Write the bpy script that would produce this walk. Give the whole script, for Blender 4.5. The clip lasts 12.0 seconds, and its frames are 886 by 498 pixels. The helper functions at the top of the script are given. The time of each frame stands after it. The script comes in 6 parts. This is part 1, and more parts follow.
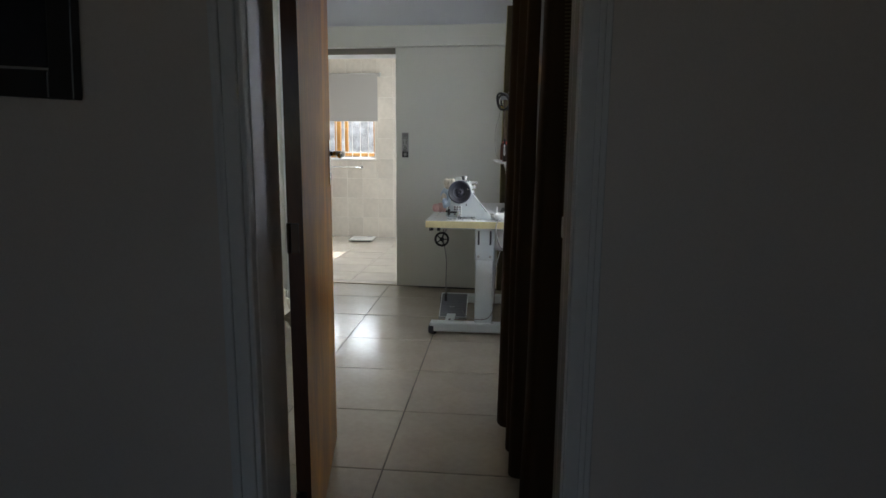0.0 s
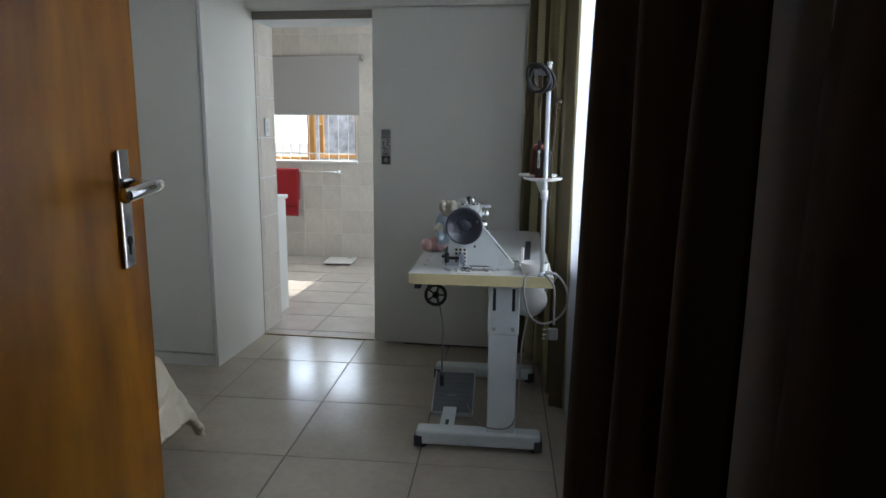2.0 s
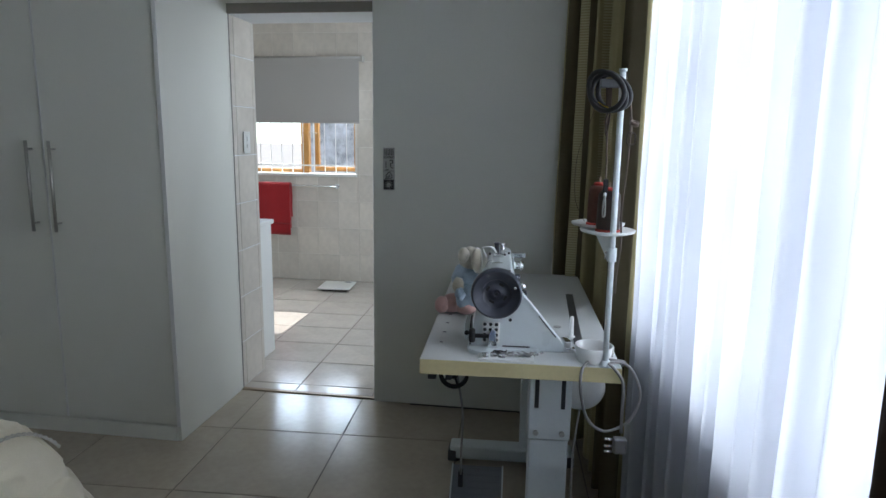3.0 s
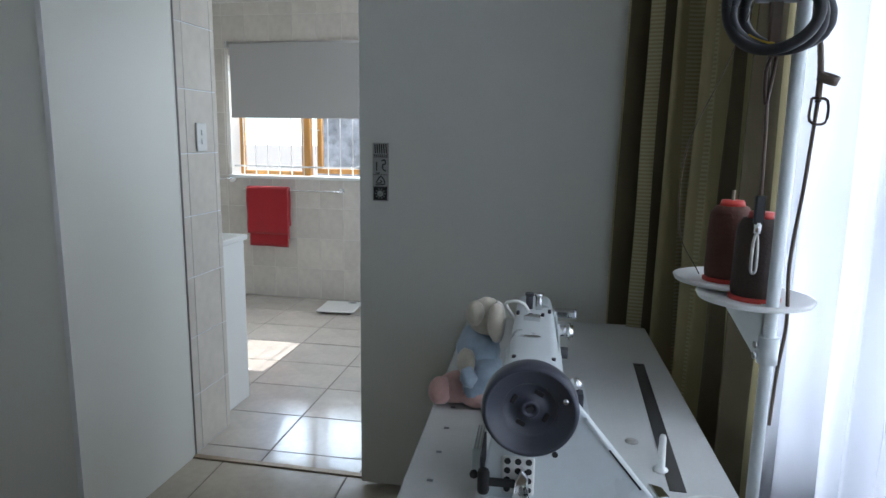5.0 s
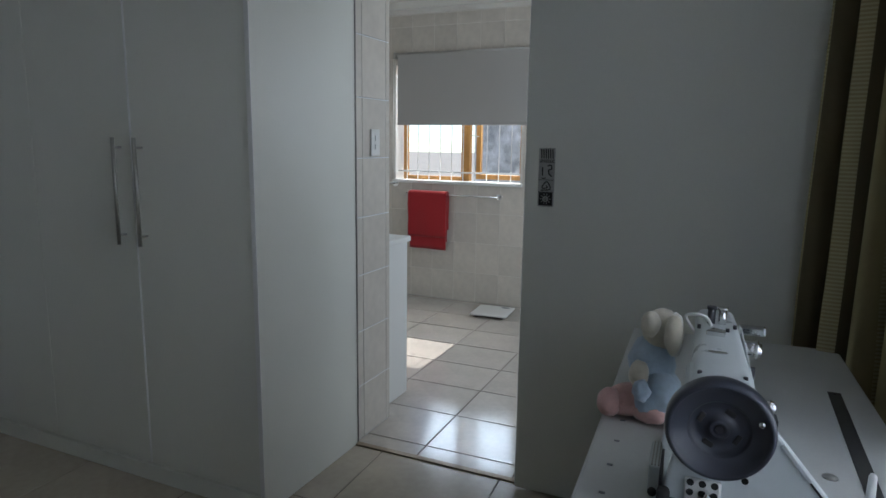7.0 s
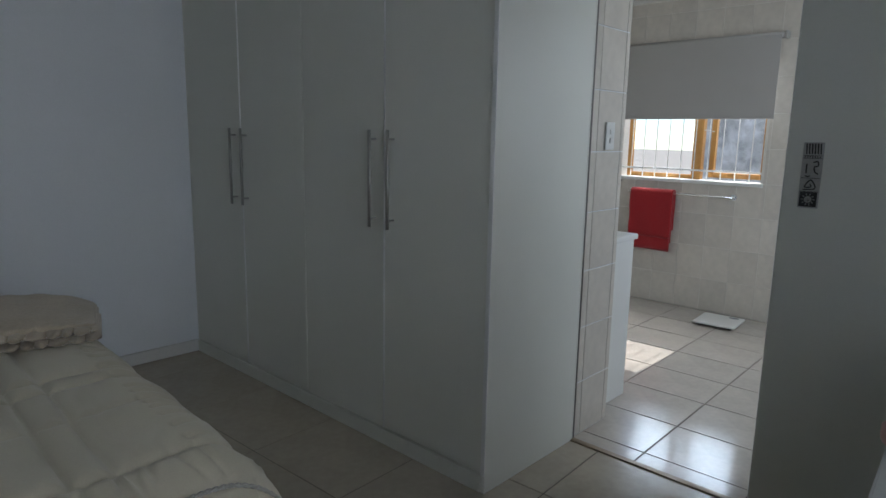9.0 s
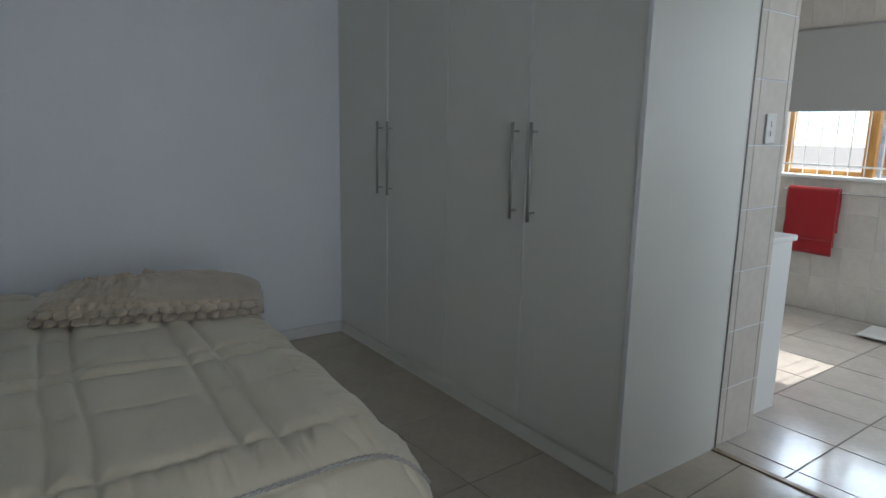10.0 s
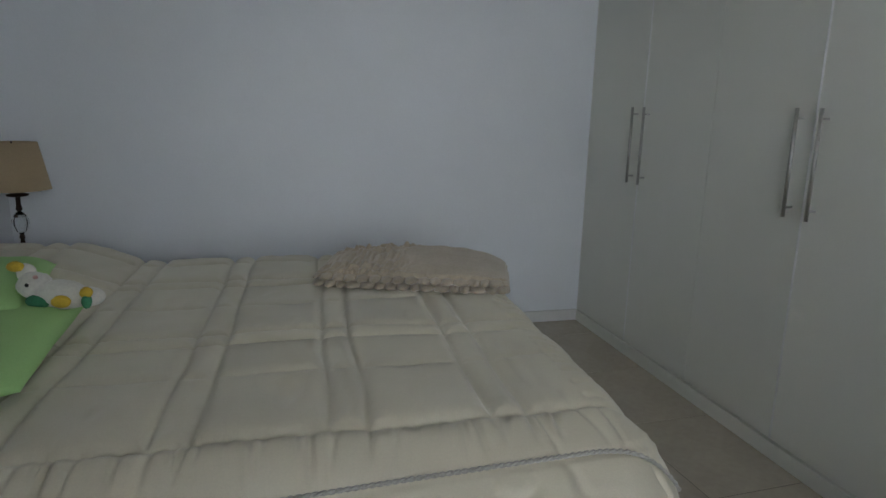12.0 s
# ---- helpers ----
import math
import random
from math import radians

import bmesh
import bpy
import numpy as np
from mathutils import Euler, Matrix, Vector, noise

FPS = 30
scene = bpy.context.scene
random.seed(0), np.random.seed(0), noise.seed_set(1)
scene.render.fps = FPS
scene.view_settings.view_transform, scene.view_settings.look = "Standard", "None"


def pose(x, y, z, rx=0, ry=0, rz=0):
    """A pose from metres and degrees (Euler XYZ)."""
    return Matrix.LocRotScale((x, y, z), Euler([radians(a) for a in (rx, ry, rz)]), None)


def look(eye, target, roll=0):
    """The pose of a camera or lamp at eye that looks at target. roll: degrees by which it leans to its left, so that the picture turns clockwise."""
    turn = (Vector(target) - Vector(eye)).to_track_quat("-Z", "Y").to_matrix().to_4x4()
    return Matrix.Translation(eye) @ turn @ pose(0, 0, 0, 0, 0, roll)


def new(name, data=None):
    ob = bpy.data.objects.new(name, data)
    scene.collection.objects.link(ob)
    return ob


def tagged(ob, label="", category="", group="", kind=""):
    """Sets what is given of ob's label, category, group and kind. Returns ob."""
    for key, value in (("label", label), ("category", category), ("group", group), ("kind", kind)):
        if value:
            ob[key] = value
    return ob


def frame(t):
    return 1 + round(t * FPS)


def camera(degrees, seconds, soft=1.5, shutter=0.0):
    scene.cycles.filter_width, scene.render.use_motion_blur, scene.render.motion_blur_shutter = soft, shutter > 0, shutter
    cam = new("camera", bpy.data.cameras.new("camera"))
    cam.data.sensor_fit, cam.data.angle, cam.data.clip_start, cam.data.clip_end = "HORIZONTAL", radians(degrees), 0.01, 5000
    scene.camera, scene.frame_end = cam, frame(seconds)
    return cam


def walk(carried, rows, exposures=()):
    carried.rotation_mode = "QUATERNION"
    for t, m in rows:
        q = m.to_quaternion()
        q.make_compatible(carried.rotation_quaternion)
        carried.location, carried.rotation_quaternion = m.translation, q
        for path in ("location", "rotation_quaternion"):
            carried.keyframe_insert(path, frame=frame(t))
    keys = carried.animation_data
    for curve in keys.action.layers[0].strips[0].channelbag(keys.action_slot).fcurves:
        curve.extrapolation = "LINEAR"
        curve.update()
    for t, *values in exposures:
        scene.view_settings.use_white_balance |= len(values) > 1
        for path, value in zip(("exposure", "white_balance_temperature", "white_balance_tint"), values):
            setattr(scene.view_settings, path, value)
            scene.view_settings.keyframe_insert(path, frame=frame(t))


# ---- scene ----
cam = camera(69.7, 12.0)
EXPOSURES = [(0.0, 1.02, 7000, 10), (1.0, 0.72, 6850, 10), (1.5, 0.62, 6700, 10), (2.5, 0.56, 6300, 10), (5.5, 0.54, 6150, 10), (6.5, 0.16, 6200, 10), (8.5, -0.08, 6250, 10), (9.5, 0.18, 6300, 10), (10.5, 0.48, 6400, 10), (12.0, 0.76, 6550, 10)]
PATH = [
    (0, (0.363, -0.077, 1.268), (0.085, 1.873, 0.923), 0.4),
    (0.5, (0.34, 0.292, 1.264), (0.057, 2.241, 0.914), 0.1),
    (1, (0.251, 0.668, 1.289), (-0.032, 2.617, 0.938), 0.5),
    (1.5, (0.231, 1.065, 1.256), (-0.049, 3.014, 0.904), 0.5),
    (2, (0.161, 1.463, 1.28), (-0.114, 3.412, 0.926), 0.6),
    (2.5, (0.043, 1.863, 1.351), (-0.23, 3.811, 0.998), 0.8),
    (2.7, (0.015, 1.978, 1.372), (-0.26, 3.925, 1.02), 0.8),
    (4.3, (-0.031, 2.814, 1.335), (-0.359, 4.755, 0.983), 0.9),
    (4.5, (-0.051, 2.886, 1.335), (-0.39, 4.825, 0.984), 0.8),
    (5, (-0.063, 2.989, 1.328), (-0.432, 4.924, 0.983), 0.9),
    (5.5, (-0.057, 2.993, 1.338), (-0.488, 4.916, 1.0), 0.8),
    (6, (-0.075, 2.984, 1.335), (-0.628, 4.876, 0.997), 0.7),
    (6.5, (-0.092, 2.978, 1.329), (-0.777, 4.827, 0.992), 0.8),
    (8.3, (-0.177, 2.93, 1.305), (-1.319, 4.536, 0.967), 0.9),
    (8.5, (-0.185, 2.921, 1.317), (-1.381, 4.486, 0.97), 1.0),
    (9, (-0.183, 2.914, 1.307), (-1.522, 4.357, 0.954), 1.1),
    (9.5, (-0.188, 2.896, 1.303), (-1.663, 4.196, 0.938), 1.1),
    (10, (-0.192, 2.868, 1.297), (-1.793, 4.006, 0.921), 1.1),
    (10.2, (-0.197, 2.865, 1.297), (-1.839, 3.941, 0.916), 1.0),
    (10.5, (-0.2, 2.855, 1.299), (-1.897, 3.837, 0.906), 1.1),
    (11, (-0.211, 2.83, 1.303), (-1.986, 3.656, 0.891), 1.3),
    (11.5, (-0.227, 2.815, 1.29), (-2.069, 3.473, 0.872), 1.4),
    (12, (-0.229, 2.804, 1.289), (-2.119, 3.299, 0.859), 1.4),
]
walk(cam, [(t, look(eye, target, roll)) for t, eye, target, roll in PATH], EXPOSURES)

# ---- light ----
world = bpy.data.worlds.new("sky")
world.use_nodes = True
scene.world = world
wt = world.node_tree
sky = wt.nodes.new("ShaderNodeTexSky")
sky.sky_type = "NISHITA"
sky.sun_disc = False
sky.sun_elevation = radians(43)
sky.sun_rotation = radians(-2)
sky.dust_density = 0.0
sky.air_density = 0.7
sky.altitude = 1500
wt.nodes["Background"].inputs["Strength"].default_value = 0.15
wt.links.new(sky.outputs["Color"], wt.nodes["Background"].inputs["Color"])
sun = new("sun", bpy.data.lights.new("sun", "SUN"))
sun.data.energy, sun.data.angle, sun.data.color = 5.0, radians(0.5), (1.0, 0.96, 0.90)
sun.matrix_world = look((0, 8.0, 8.0), (-0.10, 0, 0.55))
# daylight of the bedroom window
day = new("window_daylight", bpy.data.lights.new("window_daylight", "AREA"))
day.data.shape, day.data.size, day.data.size_y = "RECTANGLE", 2.46, 1.46
day.data.spread = radians(90)
day.data.energy, day.data.color = 27, (0.895, 0.95, 1.0)
day.matrix_world = look((0.74, 3.12, 1.50), (-0.9, 3.04, 1.28))
# daylight of the bathroom's second window, in the same outer wall
bath_day = new("bathroom_daylight", bpy.data.lights.new("bathroom_daylight", "AREA"))
bath_day.data.shape, bath_day.data.size, bath_day.data.size_y = "RECTANGLE", 1.1, 0.95
bath_day.data.energy, bath_day.data.color = 20, (0.82, 0.91, 1.0)
bath_day.matrix_world = look((0.66, 6.75, 1.55), (-1.8, 6.75, 0.9))

# bright sky above the bathroom's garden window
sky_day = new("garden_skylight", bpy.data.lights.new("garden_skylight", "AREA"))
sky_day.data.shape, sky_day.data.size, sky_day.data.size_y = "RECTANGLE", 2.4, 1.3
sky_day.data.energy, sky_day.data.color = 85, (0.74, 0.87, 1.0)
sky_day.matrix_world = look((-2.1, 9.5, 2.45), (-2.1, 7.9, 1.30))

# ---- materials ----


def mat(name, color, rough=0.5, metal=0.0, grain=0.0, scale=40.0, bump=0.0, spread=0.0, spec=0.5, coat=0.0, sheen=0.0, stain=0.0, stain_scale=3.0):
    """Principled surface with fine grain, broad stains, relief and a spread between pieces."""
    m = bpy.data.materials.new(name)
    m.use_nodes = True
    t = m.node_tree
    b = t.nodes["Principled BSDF"]
    b.inputs["Roughness"].default_value = rough
    b.inputs["Metallic"].default_value = metal
    b.inputs["Specular IOR Level"].default_value = spec
    b.inputs["Coat Weight"].default_value = coat
    b.inputs["Sheen Weight"].default_value = sheen
    b.inputs["Base Color"].default_value = (*color, 1)
    if not (grain or bump or spread or stain):
        return m
    tc = t.nodes.new("ShaderNodeTexCoord")
    n1 = t.nodes.new("ShaderNodeTexNoise")
    n1.inputs["Scale"].default_value = scale
    n1.inputs["Detail"].default_value = 6
    t.links.new(tc.outputs["Object"], n1.inputs["Vector"])
    n2 = t.nodes.new("ShaderNodeTexNoise")
    n2.inputs["Scale"].default_value = stain_scale
    n2.inputs["Detail"].default_value = 4
    t.links.new(tc.outputs["Object"], n2.inputs["Vector"])
    val = None
    for src, amount in ((n1.outputs["Fac"], grain), (n2.outputs["Fac"], stain)):
        r = t.nodes.new("ShaderNodeMapRange")
        r.inputs["From Min"].default_value, r.inputs["From Max"].default_value = 0.3, 0.7
        r.inputs["To Min"].default_value, r.inputs["To Max"].default_value = 1 - amount, 1 + amount
        t.links.new(src, r.inputs["Value"])
        if val is None:
            val = r.outputs["Result"]
        else:
            k = t.nodes.new("ShaderNodeMath")
            k.operation = "MULTIPLY"
            t.links.new(val, k.inputs[0])
            t.links.new(r.outputs["Result"], k.inputs[1])
            val = k.outputs[0]
    if spread:
        oi = t.nodes.new("ShaderNodeObjectInfo")
        r = t.nodes.new("ShaderNodeMapRange")
        r.inputs["To Min"].default_value, r.inputs["To Max"].default_value = 1 - spread, 1 + spread
        t.links.new(oi.outputs["Random"], r.inputs["Value"])
        k = t.nodes.new("ShaderNodeMath")
        k.operation = "MULTIPLY"
        t.links.new(val, k.inputs[0])
        t.links.new(r.outputs["Result"], k.inputs[1])
        val = k.outputs[0]
    mix = t.nodes.new("ShaderNodeVectorMath")
    mix.operation = "SCALE"
    mix.inputs[0].default_value = color
    t.links.new(val, mix.inputs["Scale"])
    t.links.new(mix.outputs[0], b.inputs["Base Color"])
    rr = t.nodes.new("ShaderNodeMapRange")
    rr.inputs["To Min"].default_value, rr.inputs["To Max"].default_value = max(0.02, rough - 0.07), min(1, rough + 0.07)
    t.links.new(n2.outputs["Fac"], rr.inputs["Value"])
    t.links.new(rr.outputs["Result"], b.inputs["Roughness"])
    if bump:
        bp = t.nodes.new("ShaderNodeBump")
        bp.inputs["Strength"].default_value = bump
        bp.inputs["Distance"].default_value = 0.004
        t.links.new(n1.outputs["Fac"], bp.inputs["Height"])
        t.links.new(bp.outputs["Normal"], b.inputs["Normal"])
    return m


def wood(name, dark, light, rough=0.3, axis="Z", scale=9.0, coat=0.3):
    m = bpy.data.materials.new(name)
    m.use_nodes = True
    t = m.node_tree
    b = t.nodes["Principled BSDF"]
    tc = t.nodes.new("ShaderNodeTexCoord")
    mp = t.nodes.new("ShaderNodeMapping")
    stretch = {"X": (0.12, 1, 1), "Y": (1, 0.12, 1), "Z": (1, 1, 0.30)}[axis]
    mp.inputs["Scale"].default_value = stretch
    t.links.new(tc.outputs["Object"], mp.inputs["Vector"])
    n = t.nodes.new("ShaderNodeTexNoise")
    n.inputs["Scale"].default_value, n.inputs["Detail"].default_value, n.inputs["Distortion"].default_value = scale, 6, 1.8
    t.links.new(mp.outputs["Vector"], n.inputs["Vector"])
    n2 = t.nodes.new("ShaderNodeTexNoise")
    n2.inputs["Scale"].default_value, n2.inputs["Detail"].default_value = scale * 14, 4
    t.links.new(mp.outputs["Vector"], n2.inputs["Vector"])
    add = t.nodes.new("ShaderNodeMath")
    add.operation = "MULTIPLY_ADD"
    t.links.new(n2.outputs["Fac"], add.inputs[0])
    add.inputs[1].default_value = 0.28
    t.links.new(n.outputs["Fac"], add.inputs[2])
    ramp = t.nodes.new("ShaderNodeValToRGB")
    ramp.color_ramp.elements[0].position, ramp.color_ramp.elements[1].position = 0.45, 0.95
    ramp.color_ramp.elements[0].color, ramp.color_ramp.elements[1].color = (*dark, 1), (*light, 1)
    t.links.new(add.outputs[0], ramp.inputs["Fac"])
    t.links.new(ramp.outputs["Color"], b.inputs["Base Color"])
    b.inputs["Roughness"].default_value = rough
    b.inputs["Specular IOR Level"].default_value = 0.3
    b.inputs["Coat Weight"].default_value, b.inputs["Coat Roughness"].default_value = coat, 0.12
    bp = t.nodes.new("ShaderNodeBump")
    bp.inputs["Strength"].default_value, bp.inputs["Distance"].default_value = 0.15, 0.002
    t.links.new(n2.outputs["Fac"], bp.inputs["Height"])
    t.links.new(bp.outputs["Normal"], b.inputs["Normal"])
    return m


def striped_cloth(name, base, light, satin, shift=0.0):
    """Heavy curtain cloth: broad plain and satin stripes with ladders of short pale bars, by the cloth's own metres."""
    m = bpy.data.materials.new(name)
    m.use_nodes = True
    t = m.node_tree
    b = t.nodes["Principled BSDF"]
    uv = t.nodes.new("ShaderNodeUVMap")
    sep = t.nodes.new("ShaderNodeSeparateXYZ")
    slide = t.nodes.new("ShaderNodeVectorMath")
    slide.operation = "ADD"
    slide.inputs[1].default_value = (shift, 0, 0)
    t.links.new(uv.outputs["UV"], slide.inputs[0])
    t.links.new(slide.outputs[0], sep.inputs[0])

    def wave(source, period, width):
        a = t.nodes.new("ShaderNodeMath")
        a.operation = "DIVIDE"
        t.links.new(source, a.inputs[0])
        a.inputs[1].default_value = period
        f = t.nodes.new("ShaderNodeMath")
        f.operation = "FRACT"
        t.links.new(a.outputs[0], f.inputs[0])
        c = t.nodes.new("ShaderNodeMath")
        c.operation = "LESS_THAN"
        t.links.new(f.outputs[0], c.inputs[0])
        c.inputs[1].default_value = width
        return c.outputs[0]

    k = t.nodes.new("ShaderNodeMath")
    k.operation = "MULTIPLY"
    t.links.new(wave(sep.outputs["X"], 0.27, 0.15), k.inputs[0])
    t.links.new(wave(sep.outputs["Y"], 0.0110, 0.5), k.inputs[1])
    noise_t = t.nodes.new("ShaderNodeTexNoise")
    noise_t.inputs["Scale"].default_value = 500
    t.links.new(uv.outputs["UV"], noise_t.inputs["Vector"])
    mix = t.nodes.new("ShaderNodeMix")
    mix.data_type = "RGBA"
    stripe = t.nodes.new("ShaderNodeMix")
    stripe.data_type = "RGBA"
    stripe.inputs["A"].default_value, stripe.inputs["B"].default_value = (*base, 1), (*satin, 1)
    t.links.new(wave(sep.outputs["X"], 0.27, 0.56), stripe.inputs["Factor"])
    mix.inputs["B"].default_value = (*light, 1)
    t.links.new(stripe.outputs["Result"], mix.inputs["A"])
    t.links.new(k.outputs[0], mix.inputs["Factor"])
    weave = t.nodes.new("ShaderNodeMapRange")
    weave.inputs["To Min"].default_value, weave.inputs["To Max"].default_value = 0.82, 1.18
    t.links.new(noise_t.outputs["Fac"], weave.inputs["Value"])
    tone = t.nodes.new("ShaderNodeVectorMath")
    tone.operation = "SCALE"
    t.links.new(mix.outputs["Result"], tone.inputs[0])
    t.links.new(weave.outputs["Result"], tone.inputs["Scale"])
    t.links.new(tone.outputs[0], b.inputs["Base Color"])
    b.inputs["Roughness"].default_value = 0.65
    b.inputs["Specular IOR Level"].default_value = 0.06
    bp = t.nodes.new("ShaderNodeBump")
    bp.inputs["Strength"].default_value, bp.inputs["Distance"].default_value = 0.25, 0.001
    t.links.new(noise_t.outputs["Fac"], bp.inputs["Height"])
    t.links.new(bp.outputs["Normal"], b.inputs["Normal"])
    return m


def sheer_cloth(name):
    m = bpy.data.materials.new(name)
    m.use_nodes = True
    t = m.node_tree
    t.nodes.remove(t.nodes["Principled BSDF"])
    out = t.nodes["Material Output"]
    tr = t.nodes.new("ShaderNodeBsdfTranslucent")
    tr.inputs["Color"].default_value = (0.69, 0.715, 0.78, 1)
    df = t.nodes.new("ShaderNodeBsdfDiffuse")
    df.inputs["Color"].default_value = (0.80, 0.82, 0.86, 1)
    tp = t.nodes.new("ShaderNodeBsdfTransparent")
    a = t.nodes.new("ShaderNodeMixShader")
    a.inputs[0].default_value = 0.50
    t.links.new(tr.outputs[0], a.inputs[1])
    t.links.new(df.outputs[0], a.inputs[2])
    c = t.nodes.new("ShaderNodeMixShader")
    c.inputs[0].default_value = 0.48
    t.links.new(a.outputs[0], c.inputs[1])
    t.links.new(tp.outputs[0], c.inputs[2])
    t.links.new(c.outputs[0], out.inputs["Surface"])
    return m


def glass_pane(name, tint=(1.0, 1.0, 1.0)):
    m = bpy.data.materials.new(name)
    m.use_nodes = True
    b = m.node_tree.nodes["Principled BSDF"]
    b.inputs["Base Color"].default_value = (*tint, 1)
    b.inputs["Transmission Weight"].default_value = 1.0
    b.inputs["Roughness"].default_value = 0.0
    b.inputs["IOR"].default_value = 1.45
    return m


